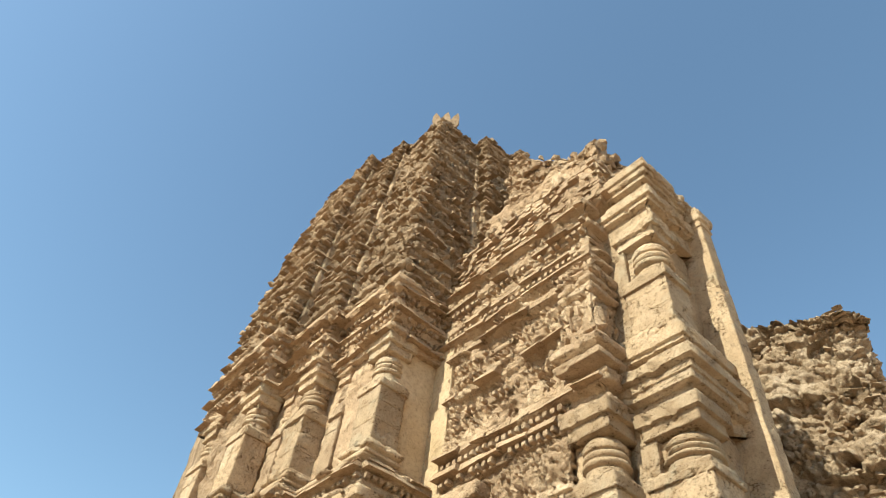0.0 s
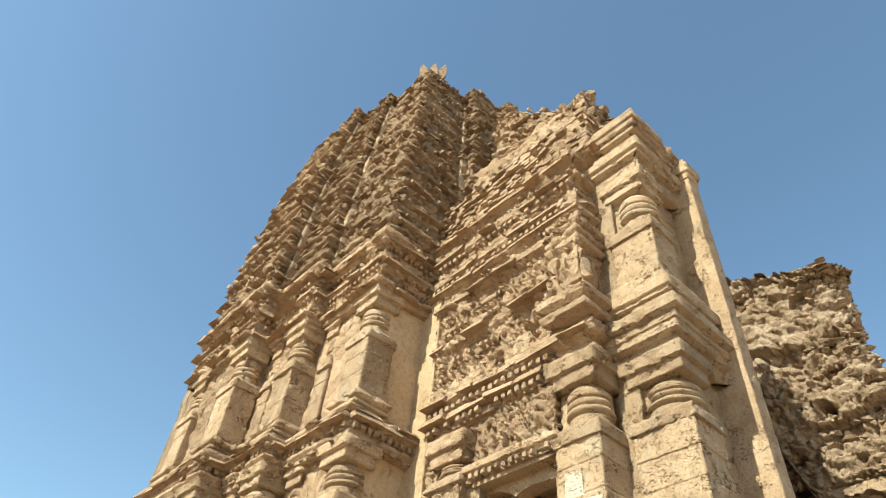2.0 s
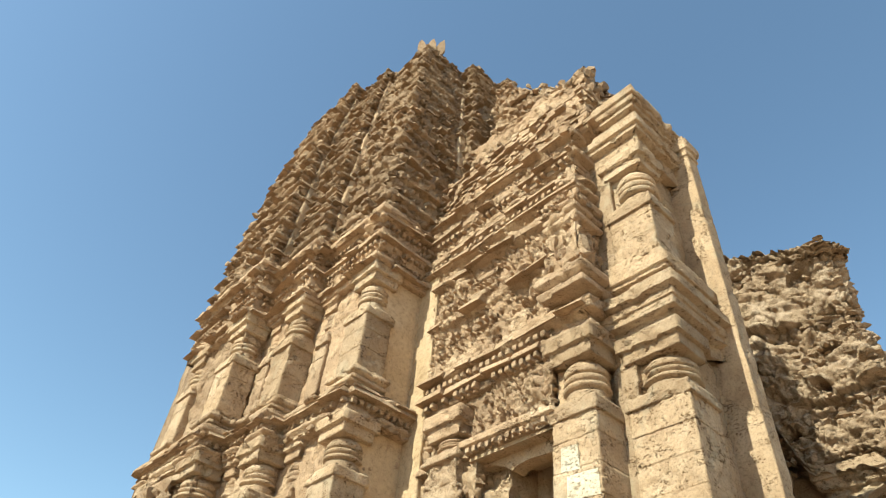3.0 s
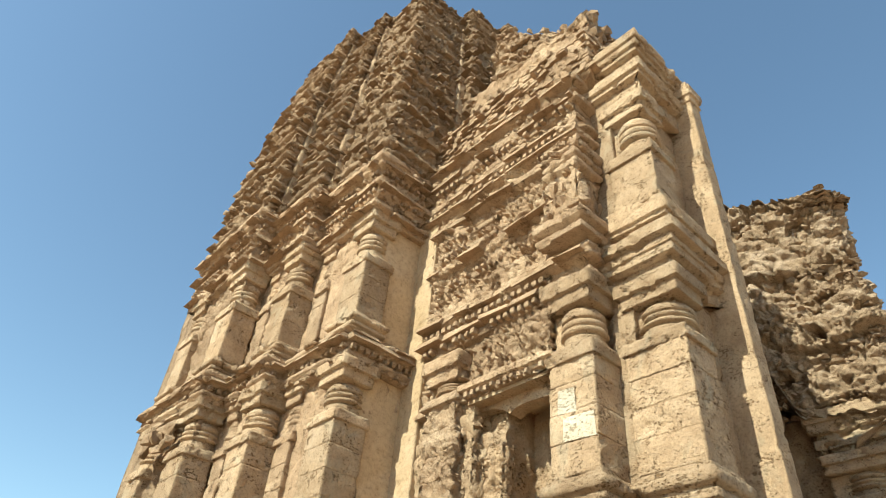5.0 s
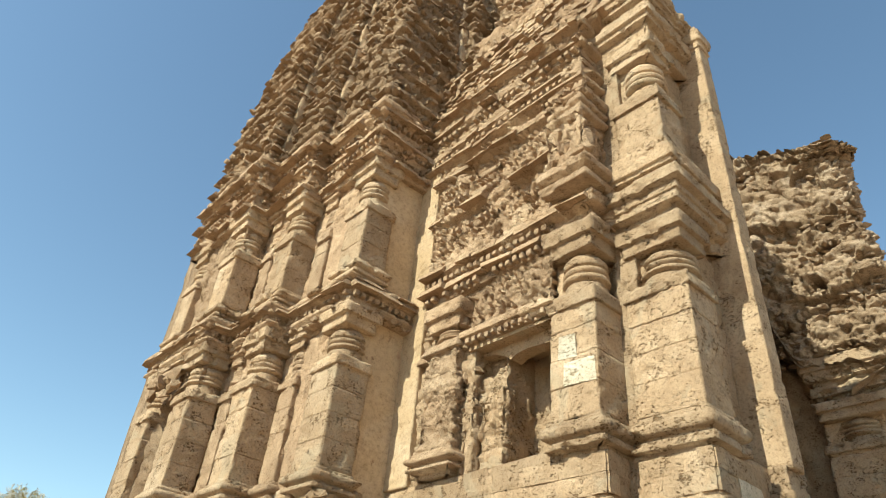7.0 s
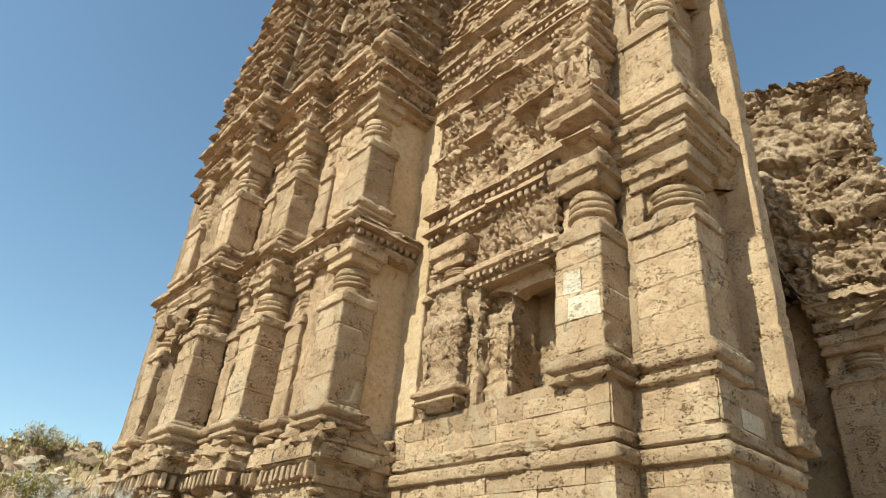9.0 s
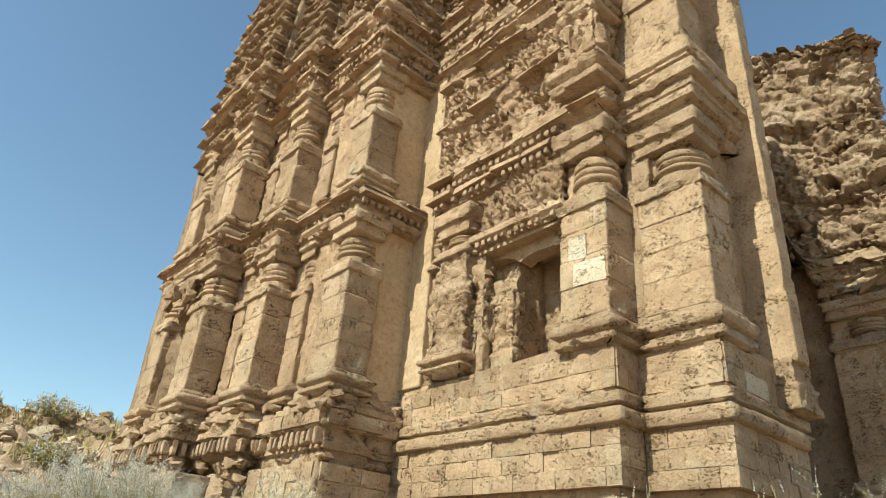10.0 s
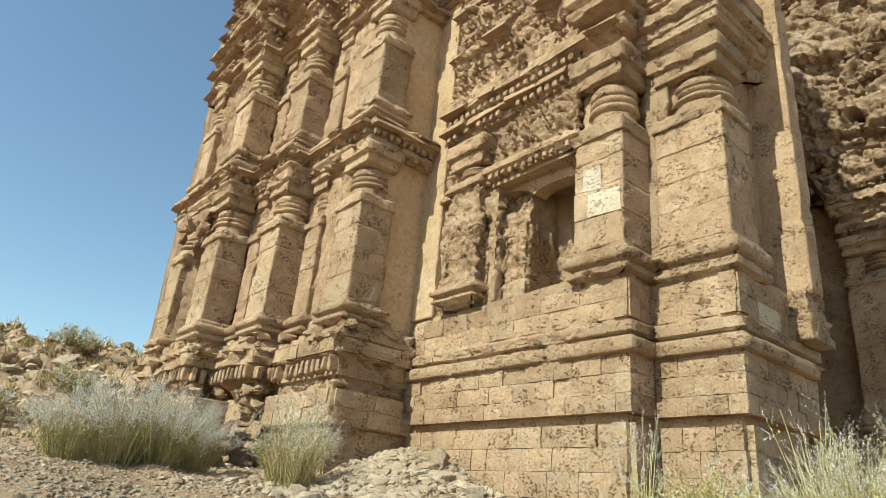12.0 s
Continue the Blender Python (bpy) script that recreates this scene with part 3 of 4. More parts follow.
niche_plate("niche_soffit", [(3.36, 4.66), (4.54, 4.66), (4.54, 4.74), (3.36, 4.74)], WALL + 0.03, 5.3, STONE, niche, "stone soffit of the niche")
niche_plate("niche_sill", [(3.36, 3.20), (5.3, 3.20), (5.3, 3.33), (4.9, 3.36), (4.84, 3.31), (4.54, 3.32), (4.5, 3.38), (4.2, 3.40), (4.17, 3.33), (4.12, 3.39), (3.36, 3.42)], WALL + 0.02, 5.3, STONE, niche, "broken niche sill")
for y0, y1, z0, z1 in ((2.94, 3.28, 3.90, 4.13), (3.13, 3.33, 4.16, 4.40)):
    niche_plate("pale_patch", [(y0, z0), (y1, z0 + 0.02), (y1 - 0.01, z1), (y0 + 0.01, z1 - 0.01)], WALL - 0.024, WALL + 0.05, PALE, temple, "pale replaced stone on the pilaster")
sweep("niche_wall", [(WALL + 0.05, 5.34), (WALL + 0.05, 4.46), (4.5, 4.46)], levels(3.38, 4.75, 0.025), lambda s, z, p: carved(s, z, p, 0.06, 69, 9.0) + wear(p, 0.012, 70), STONE, temple, res=0.025, thick=0.2, label="rough wall beside the niche")
sweep("niche_wall", [(4.6, 3.46), (WALL + 0.06, 3.46), (WALL + 0.06, 2.95)], levels(3.38, 4.75, 0.05), lambda s, z, p: wear(p, 0.01, 70), STONE, temple, res=0.05, thick=0.1, label="plain wall beside the niche")

# ---- carved wall over the niche ----
zones = [(4.70, 0.05, 0.1), (4.86, -0.02, 1.0), (5.44, -0.01, 0.4), (5.56, 0.05, 0.15), (5.64, -0.01, 0.4), (5.78, 0.09, 0.2), (5.92, 0.02, 0.7), (6.10, 0.0, 1.2), (6.62, 0.06, 0.9), (6.72, 0.0, 1.2),
         (7.30, 0.1, 0.5), (7.42, 0.0, 1.0), (7.62, 0.07, 0.5), (7.70, -0.01, 0.4), (7.82, 0.08, 0.2), (7.92, 0.0, 0.9), (8.12, -0.01, 0.4), (8.24, 0.07, 0.2), (8.36, 0.0, 1.0), (8.62, 0.08, 0.3), (8.72, 0.0, 1.0)]
for y_in, y_out, z_lo, z_hi in ((5.34, 3.43, 4.70, 5.58), (5.34, JOIN + 0.03, 5.58, 7.66), (INNER + 0.1, JOIN + 0.03, 7.66, 8.9)):
    sweep("carved_wall", [(WALL + 0.03, y_in), (WALL + 0.03, y_out), (4.7, y_out)], levels(z_lo, z_hi, 0.016), layered(zones, 0.12, 71, 9.0), CARVED, temple, res=0.018, thick=0.3,
      label="densely carved and weathered wall of worn niches and bands")
lintel = moulded("niche_lintel", WALL - 0.02, 4.5, 3.42, 4.56, 4.74, 4.86, [(4.74, 0.0), (4.79, 0.05)], CARVED, temple, seed=73, label="toothed lintel over the niche")
dentils(lintel, (WALL - 0.03, 4.54), (WALL - 0.03, 3.44), 4.73, (0.07, 0.05, 0.06), 0.085, 0.1)
for n, z in enumerate((5.5, 5.71, 7.76, 8.18)):
    band = sweep("dentil_course", [(WALL + 0.02, INNER if n > 1 else 5.34), (WALL + 0.02, JOIN + (0.5 if n < 2 else 0.05))], [z - 0.05, z, z + 0.05], lambda s, zz, p: wear(p, 0.01, 74), CARVED, temple, res=0.1, label="band of square dentils")
    dentils(band, (WALL - 0.01, INNER - 0.05 if n > 1 else 5.3), (WALL - 0.01, JOIN + (0.52 if n < 2 else 0.05)), z, lost=0.1)
for n, z in enumerate((6.36, 6.86, 7.1)):
    band = sweep("dentil_course", [(WALL + 0.02, 5.2), (WALL + 0.02, 4.2)], [z - 0.04, z + 0.04], lambda s, zz, p: wear(p, 0.01, 75), CARVED, temple, res=0.1, label="broken band of dentils")
    dentils(band, (WALL - 0.02, 5.15), (WALL - 0.02, 4.2 + 0.2 * n), z, (0.08, 0.05, 0.06), 0.09, 0.35)


# small carved shrine standing out of the wall
def shrine_off(s, z, p):
    t = steps([(6.0, 0.08), (6.1, 0.02), (6.18, 0.1), (6.3, -0.02), (6.98, 0.05), (7.08, 0.0), (7.14, 0.05), (7.22, -0.03), (7.3, 0.02), (7.36, -0.06), (7.42, 0.0)])(z)
    return t + carved(s, z, p, 0.07, 81, 10.0) * ((z > 6.32) & (z < 7.0)) + wear(p, 0.012, 82) - 0.02


shrine = sweep("carved_shrine", box_path(WALL - 0.12, 4.5, 2.88, 3.36), levels(6.0, 7.5, 0.02), shrine_off, CARVED, temple, closed=True, res=0.025, label="miniature carved shrine with worn figures")


# stepped roof over the porch, broken along the top
def ragged(base, seed, amount=0.3, scale=1.4):
    def lift(s, z, p):
        top = base + amount * fbm(p, scale, 4, seed) - amount * 0.3
        return -np.maximum(0, z - top)

    return lift


def crust(depth, seed):
    """Rough backing of the eaves."""
    return lambda s, z, p: depth * (lumps(s, z, 9.0, seed + 4) - 0.5) + 0.04 * fbm(p, 1.6, 4, seed + 6) + 0.02 * fbm(p, 12.0, 3, seed + 9) - 0.02


def eaves(z0, z1, course, seed, deep=0.15):
    """Rows of thin sloping eaves with stub teeth between them; every fourth one is heavier."""
    g = random.Random(seed)
    out, z, k = [], z0, 0
    while z < z1:
        big = 1.3 if k % 4 == 0 else 1.0
        c = course * g.uniform(0.9, 1.1) * big
        out.append((z, c * 0.5, 0.12, 0.0, deep * big, 0.1, 0.4))
        out.append((z + c * 0.55, c * 0.4, 0.07, -0.03, deep * 0.5, 0.35, 0.1))
        z, k = z + c, k + 1
    return out


def relief_rows(z0, z1, seed, tall=0.085, wide=0.07, deep=0.1, lost=0.3):
    g = random.Random(seed)
    out, z = [], z0
    while z < z1 - 0.03:
        t = min(tall * g.uniform(0.6, 1.5), z1 - z)
        out.append((z, t * 0.92, wide * g.uniform(0.7, 1.5), -0.02, deep * g.uniform(0.7, 1.2), lost, g.uniform(-0.1, 0.4)))
        z += t
    return out


WALL_LINE = [((WALL + 0.03, INNER), (WALL + 0.03, JOIN + 0.02)), ((WALL + 0.03, JOIN + 0.02), (4.5, JOIN + 0.02))]
for k, (z0, z1, end, deep) in enumerate(((4.88, 5.43, 3.44, 0.09), (5.93, 6.6, 3.0, 0.12), (6.72, 7.3, 3.0, 0.13), (7.42, 7.62, 3.0, 0.1), (7.93, 8.12, JOIN + 0.02, 0.1), (8.37, 8.6, JOIN + 0.02, 0.1), (8.72, 8.9, JOIN + 0.02, 0.1))):
    chunks("carved_relief", temple, [((WALL + 0.03, 5.3 if z0 < 7.6 else INNER), (WALL + 0.03, end))], relief_rows(z0, z1, 500 + k, 0.05, 0.04, deep * 0.6, 0.68), CARVED, 510 + k, "broken small carvings in worn rows")
for k, z in enumerate((5.56, 5.80, 6.64, 7.32, 7.64, 7.84, 8.26, 8.64)):
    pieces("carved_ledge", temple, [((WALL + 0.03, INNER - (0.3 if z < 7.6 else 0)), (WALL + 0.03, 3.42 if z < 5.6 else JOIN + 0.02))], [(z, 0.085, 0.3, 0.09, 0.17, 0.08, 0.3)], CARVED, 530 + k, "chipped projecting ledge")
chunks("carved_relief", temple, [((WALL - 0.12, 3.36), (WALL - 0.12, 2.88)), ((WALL - 0.12, 2.88), (4.3, 2.88))], relief_rows(6.34, 6.98, 545, 0.16, 0.06, 0.05, 0.3) + relief_rows(7.24, 7.5, 546, 0.07, 0.07, 0.06, 0.3), CARVED, 547, "worn upright carvings of the small shrine")
# ruined carving by the niche
chunks("carved_relief", temple, [((WALL + 0.06, 5.2), (WALL + 0.06, 4.5))], relief_rows(3.7, 4.75, 540, 0.08, 0.06, 0.06, 0.5), CARVED, 541, "broken carving beside the niche")

sweep("porch_roof", [(4.32, 6.0), (4.32, 2.75), (5.6, 2.75)], levels(8.8, 9.95, 0.022), crust(0.06, 91), CARVED, temple, res=0.024, thick=0.5, label="eroded stepped roof of the porch", lift=ragged(9.75, 92, 0.2))
sweep("porch_roof", [(4.72, 6.0), (4.72, 2.95), (5.9, 2.95)], levels(9.3, 11.2, 0.03), crust(0.06, 93), CARVED, temple, res=0.03, thick=0.4, label="broken upper core of the porch roof", lift=ragged(11.0, 94, 0.4))

sweep("porch_roof", [(4.95, 5.15), (4.95, 3.1), (5.9, 3.1)], levels(10.2, 13.4, 0.028), crust(0.08, 95), CARVED, temple, res=0.028, thick=0.5, label="broken ridge of the porch roof rising to the tower",
      lift=lambda s, z, p: -np.maximum(0, z - (11.15 + 1.1 * np.clip(p[1] - 3.5, 0, 1.7) + 0.22 * fbm(p, 2.2, 4, 96))))
for k in range(5):
    y1 = 5.15 - 0.41 * k
    chunks("roof_stone", temple, [((4.95, y1), (4.95, y1 - 0.41))], relief_rows(10.4, 11.2 + 1.1 * max(0, y1 - 3.7), 556 + k, 0.11, 0.11, 0.13, 0.35), CARVED, 561 + k, "broken stones of the roof ridge")
pieces("roof_stone", temple, [((4.32, 5.6), (4.32, 2.75)), ((4.32, 2.75), (5.4, 2.75))], eaves(8.85, 9.75, 0.14, 550, 0.09), CARVED, 551, "broken thin roof courses")
chunks("roof_stone", temple, [((4.72, 5.4), (4.72, 2.95)), ((4.72, 2.95), (5.6, 2.95))], relief_rows(9.6, 10.9, 552, 0.13, 0.13, 0.16, 0.25), CARVED, 553, "broken rough roof stones", top=10.6)

chunks("roof_stone", temple, [((4.9, 5.2), (4.9, 2.95)), ((4.72, 2.98), (5.7, 2.98))], [(10.35, 0.3, 0.25, -0.1, 0.1, 0.3, 0), (10.6, 0.26, 0.22, -0.2, 0.05, 0.5, 0), (10.8, 0.2, 0.18, -0.3, 0.0, 0.7, 0)], CARVED, 554, "loose stones on the porch roof")

# ---- tower ----
X1, X2, X3 = 3.30, 3.03, 2.71
Y0, YA, YB, YC = 5.60, 6.92, 7.95, 9.95
rathas = {
    "corner_buttress": [(X1, YA + 0.5), (X1, Y0), (4.9, Y0)],
    "middle_buttress": [(X2, YB + 0.5), (X2, YA), (X1 + 0.6, YA)],
    "central_buttress": [(X2 + 0.5, YC), (X3, YC), (X3, YB), (X2 + 0.6, YB)],
}
names = {"corner_buttress": "corner projection of the tower", "middle_buttress": "middle projection of the tower", "central_buttress": "central projection of the tower"}


def shrink(path, d):
    p, s, m = trace(path, False, 99)
    return [tuple(q - d * k) for q, k in zip(p, m)]


AXIS = (6.58, 8.87)


def drawn_in(ob):
    """The tower curves in towards its axis above the walls."""
    me = ob.data
    co = np.empty(len(me.vertices) * 3, dtype=np.float32)
    me.vertices.foreach_get("co", co)
    co = co.reshape(-1, 3)
    k = 1 - 0.15 * (np.maximum(0, co[:, 2] - 8.3) / 6.0) ** 1.8
    for i in (0, 1):
        co[:, i] = AXIS[i] + (co[:, i] - AXIS[i]) * k
    me.vertices.foreach_set("co", co.ravel())
    me.update()
    return ob


def tiers(pitch, seed, deep=0.12, carve=0.05, z0=8.55):
    """Stacked eaves, each a jutting slab over a thinner one with cut stubs between; slabs broken off here and there."""
    def off(s, z, p):
        zz = z + 0.02 * fbm(p, 2.2, 2, seed)
        k = np.floor((zz - z0) / pitch)
        f = (zz - z0) / pitch - k
        run = s / 0.24 + 5 * rnd(k, k * 0, k * 0, seed)
        own = rnd(np.floor(run), k, k * 0, seed + 3)
        d = deep * (0.75 + 0.35 * own) * (own > 0.07)
        small = rnd(np.floor(s / 0.085 + 0.5 * k), k, k * 0 + 1, seed + 5)
        slab = np.where((f > 0.5) & (f < 0.66), d * (0.75 + 0.25 * step(0.5, 0.56, f)), 0) + np.where(f >= 0.66, d * (1 - 0.85 * (f - 0.66) / 0.34), 0)
        thin = np.where((f > 0.22) & (f < 0.36), 0.55 * deep * (small > 0.2) * (0.6 + 0.6 * small), 0)
        stub = np.where((f >= 0.36) & (f <= 0.5), 0.3 * deep * (np.mod(s / 0.085, 1) < 0.55) * (small > 0.3), 0)
        low = np.where(f <= 0.22, carve * lumps(s, z, 11.0, seed + 8), 0)
        worn = 1 - 0.75 * step(0.3, 0.55, fbm(p, 1.4, 3, seed + 11))
        return (slab + thin + stub) * worn + low + 0.022 * fbm(p, 9.0, 4, seed + 9) + carve * 0.5 * (lumps(s, z, 8.0, seed + 14) - 0.5) - 0.04

    return off


def across(p):
    """The same plan point on the tower's front, over the diagonal."""
    return p[1] + AXIS[0] - AXIS[1], p[0] + AXIS[1] - AXIS[0]


def tower_top(base, seed):
    def lift(s, z, p):
        top = base + 0.2 * fbm(p, 1.8, 4, seed) + 0.1 * (lumps(s, 0 * z, 5.0, seed + 2) - 0.5)
        return -np.maximum(0, z - top)

    return lift


def shell(name, path, face, seed, pitch, top, deep, carve):
    """One curved projection of the tower: tiered facing, jutting broken stones, ragged crest."""
    drawn_in(sweep("tower_crust", path, levels(8.55, top + 0.5, 0.024), tiers(pitch, seed, deep, carve), TOWER, temple, res=0.024, thick=0.5, label="tiered eroded facing of the " + name, lift=tower_top(top, seed + 1)))
    for a, b in face:
        rows, z = [], 8.55
        while z < top - 0.1:
            rows.append((z + pitch * 0.5, pitch * 0.2, 0.16, deep * 0.4, deep * 1.2, 0.55, 0.3))
            rows.append((z + pitch * 0.22, pitch * 0.15, 0.1, 0.0, deep * 0.7, 0.6, 0.2))
            z += pitch
        drawn_in(pieces("eave_stone", temple, [(a, b)], rows, TOWER, seed + 20, "chipped eave slabs of the " + name))
        drawn_in(chunks("crust_stone", temple, [(a, b)], [(z_, t, w, -0.05, d, 0.72 if carve < 0.08 else 0.5, q) for z_, t, w, _, d, _l, q in relief_rows(8.6, top - 0.1, seed + 30, 0.1, 0.08, carve + 0.02)], TOWER, seed + 31, "small broken carvings of the " + name))
        drawn_in(chunks("crest_stone", temple, [(a, b)], [(top - 0.15, 0.16, 0.13, -0.08, 0.05, 0.3, 0), (top - 0.02, 0.13, 0.12, -0.16, 0.0, 0.4, 0), (top + 0.08, 0.13, 0.14, -0.3, -0.08, 0.5, 0), (top + 0.16, 0.12, 0.14, -0.5, -0.2, 0.6, 0)], TOWER, seed + 40, "loose stones on the broken crest"))


def foot_off(s, z, p, bad=0.0):
    t = steps([(1.0, -0.03), (2.17, 0.04), (2.5, -0.06), (2.64, -0.02), (2.84, 0.06), (2.92, 0.03), (3.02, 0.05), (3.08, 0.0), (3.14, -0.05)])(z)
    lost = bad * step(2.75, 2.5, z) * (0.16 + 0.14 * fbm(p, 1.8, 4, 103) + 0.06 * (lumps(s, z, 4.5, 104) - 0.5))
    return t + wear(p, 0.02, 101) + 0.03 * fbm(p, 2.4, 4, 102) * (1 + bad) - lost


def cornice_off(table, seed, carve=0.35):
    return layered([(z, o, c * carve) for z, o, c in table], 0.08, seed, 9.0)


low_c = [(5.2, 0.02, 1), (5.27, 0.07, 0.4), (5.33, -0.01, 0.6), (5.43, 0.09, 0.3), (5.5, 0.12, 0.3), (5.57, 0.03, 1)]
high_c = [(7.42, 0.02, 1), (7.52, 0.08, 0.4), (7.6, 0.0, 1), (7.78, 0.02, 0.5), (7.9, 0.09, 0.3), (7.98, 0.02, 1), (8.14, 0.0, 0.5), (8.26, 0.1, 0.3), (8.36, 0.14, 0.4), (8.46, 0.04, 1)]
for n, (name, path) in enumerate(rathas.items()):
    body = sweep(name, shrink(path, 0.10), levels(3.1, 7.6, 0.025), lambda s, z, p, n=n: carved(s, z, p, 0.10, 110 + n, 8.0) * (0.35 if n == 0 else 0.8) + wear(p, 0.01, 111) - 0.32 * (n == 2) * ((p[1] > 8.56) & (p[1] < 9.26) & (z < 4.72 + 0.1 * fbm(p, 4, 2, 112))), CARVED, temple, res=0.025, thick=0.3, label="carved wall of the " + names[name])
    foot = sweep("tower_plinth", path, levels(1.0, 3.3, 0.03, 2.17, 2.5, 2.64, 2.84, 2.92, 3.02, 3.08, 3.14), lambda s, z, p, n=n: foot_off(s, z, p, float(n > 0)), STONE, temple, res=0.035, thick=0.3, label="broken stepped plinth of the tower")
    c1 = sweep("cornice", path, levels(5.2, 5.64, 0.018), cornice_off(low_c, 120 + n), CARVED, temple, res=0.03, thick=0.3, label="lower toothed cornice of the tower")
    c2 = sweep("cornice", path, levels(7.42, 8.6, 0.02), cornice_off(high_c, 130 + n), CARVED, temple, res=0.025, thick=0.3, label="upper toothed cornice of the tower")
    face = (([(X1, YA), (X1, Y0)], [(X1, Y0), (4.55, Y0)]), ([(X2, YB), (X2, YA)], [(X2, YA), (X1, YA)]), ([(X2, YC), (X3, YC)], [(X3, YC), (X3, YB)], [(X3, YB), (X2, YB)]))[n]
    for a, b in face:
        if n or a[0] == b[0]:
            dentils(foot, a, b, 2.74, (0.11, 0.065, 0.15), 0.105, 0.12, inset=-0.01)
        chunks("plinth_stone", temple, [(a, b)], [(2.96, 0.09, 0.2, 0.07, 0.13, 0.3, 0), (2.52, 0.08, 0.18, -0.04, 0.03, 0.5, 0), (3.1, 0.1, 0.2, 0.0, 0.07, 0.4, 0)] + ([(z, 0.16, 0.2, -0.16, 0.03, 0.35, 0) for z in (1.7, 1.86, 2.02, 2.18, 2.34, 2.5)] if n else []), STONE, 630 + n, "broken stones of the tower plinth")
        dentils(c1, a, b, 5.38, lost=0.15, inset=-0.02)
        for z in (7.84, 8.2):
            dentils(c2, a, b, z, lost=0.15, inset=-0.02)
    shell(names[name], path, face, 140 + 60 * n, (0.5, 0.36, 0.36)[n], (14.5, 14.5, 14.5)[n], (0.12, 0.12, 0.13)[n], (0.09, 0.05, 0.05)[n])
    for a, b in face:
        chunks("carved_relief", temple, [(a, b)], relief_rows(8.0, 8.14, 580 + n, 0.07, 0.06, 0.09) + relief_rows(7.6, 7.76, 581 + n, 0.07, 0.06, 0.09) + relief_rows(5.2, 5.28, 582 + n, 0.07, 0.06, 0.09), CARVED, 590 + n, "small worn carving between the cornices")
        pieces("cornice_stone", temple, [(a, b)], [(5.44, 0.07, 0.26, 0.12, 0.19, 0.1, 0.3), (5.52, 0.06, 0.26, 0.08, 0.15, 0.15, 0.5), (7.9, 0.08, 0.26, 0.1, 0.17, 0.1, 0.3), (8.27, 0.09, 0.26, 0.13, 0.21, 0.1, 0.3), (8.38, 0.08, 0.2, 0.08, 0.17, 0.15, 0.4), (7.5, 0.07, 0.26, 0.08, 0.15, 0.15, 0.3)], CARVED, 600 + n, "chipped slabs of the cornice")
    if n < 2:
        xs, ye = ((X1, YA), (X2, YB))[n]
        drawn_in(sweep("plain_strip", [(xs - 0.15, ye + 0.02), (xs - 0.15, ye - 0.09), (xs + 0.1, ye - 0.09)], levels(8.6, 14.0, 0.05), lambda s, z, p: wear(p, 0.006, 670) - 0.03 * (fbm(p, 2.0, 3, 671) > 0.35), STONE, temple, res=0.04, thick=0.05, label="plain edge strip between the tower projections"))
    if n == 0:
        for a, b in (((X1, YA), (X1, Y0)), ((X1, Y0), (4.1, Y0))):
            courses(foot, a, b, [2.18, 2.34, 2.5], proud=0.06, length=0.26)
            courses(foot, a, b, [1.7, 1.93, 2.16], proud=-0.015, length=0.3)
            courses(foot, a, b, [2.86, 3.0], proud=0.075, length=0.4)

# pilasters of the tower, two storeys on every projection
def tower_pilasters(x, ys, deep, seed, material):
    for k, (ya, yb) in enumerate(ys):
        pilaster(temple, x, x + deep, ya, yb, (3.14, 3.43, 4.5, 5.0, 5.25), "weathered square tower pilaster with cushion capital", material, seed=seed + 7 * k)
        pilaster(temple, x + 0.02, x + deep, ya + 0.02, yb - 0.02, (5.6, 5.88, 6.64, 7.22, 7.5), "short weathered upper tower pilaster", material, seed=seed + 7 * k + 3)


tower_pilasters(X1, [(Y0, 6.08)], 0.42, 161, STONE)
tower_pilasters(X1 + 0.04, [(6.52, 6.84)], 0.3, 171, CARVED)
tower_pilasters(X2, [(YA + 0.02, 7.42)], 0.4, 181, STONE)
tower_pilasters(X2 + 0.05, [(7.6, 7.88)], 0.3, 191, CARVED)
tower_pilasters(X3, [(YB + 0.02, 8.5)], 0.4, 201, STONE)
tower_pilasters(X3, [(9.3, 9.78)], 0.4, 211, STONE)
chunks("hood_stone", temple, [((X3, 9.3), (X3, 8.5))], [(4.7, 0.16, 0.2, 0.06, 0.16, 0.15, 0), (4.84, 0.18, 0.24, 0.1, 0.22, 0.1, 0), (5.0, 0.14, 0.2, 0.04, 0.14, 0.2, 0)], CARVED, 695, "broken hood over the hollow of the tower wall")
sweep("shaded_wall", [(3.5, Y0 + 0.08), (4.7, Y0 + 0.08)], levels(3.0, 7.8, 0.05), lambda s, z, p: wear(p, 0.005, 220), PLASTER, temple, res=0.05, label="smooth shaded return wall")

# the tower's front above the porch, the side's projections again, and its hidden sides
second = [across(q) for q in ((X1 + 0.6, YA), (X2, YA), (X2, YB + 0.5))]
third = [across(q) for q in ((X2 + 0.6, YB), (X3, YB), (X3, YC), (X2 + 0.5, YC))]
shell("second projection of the tower front", second, [(second[0], second[1]), (second[1], across((X2, YB)))], 330, 0.36, 14.85, 0.12, 0.05)
shell("central projection of the tower front", third, [(third[0], third[1]), (third[1], third[2])], 390, 0.36, 14.85, 0.13, 0.05)
drawn_in(sweep("plain_strip", [(4.50, Y0 + 0.06), (4.50, Y0 - 0.06), (4.66, Y0 - 0.06)], levels(8.8, 14.0, 0.05), lambda s, z, p: wear(p, 0.01, 672), STONE, temple, res=0.04, thick=0.05, label="plain edge strip on the tower front"))
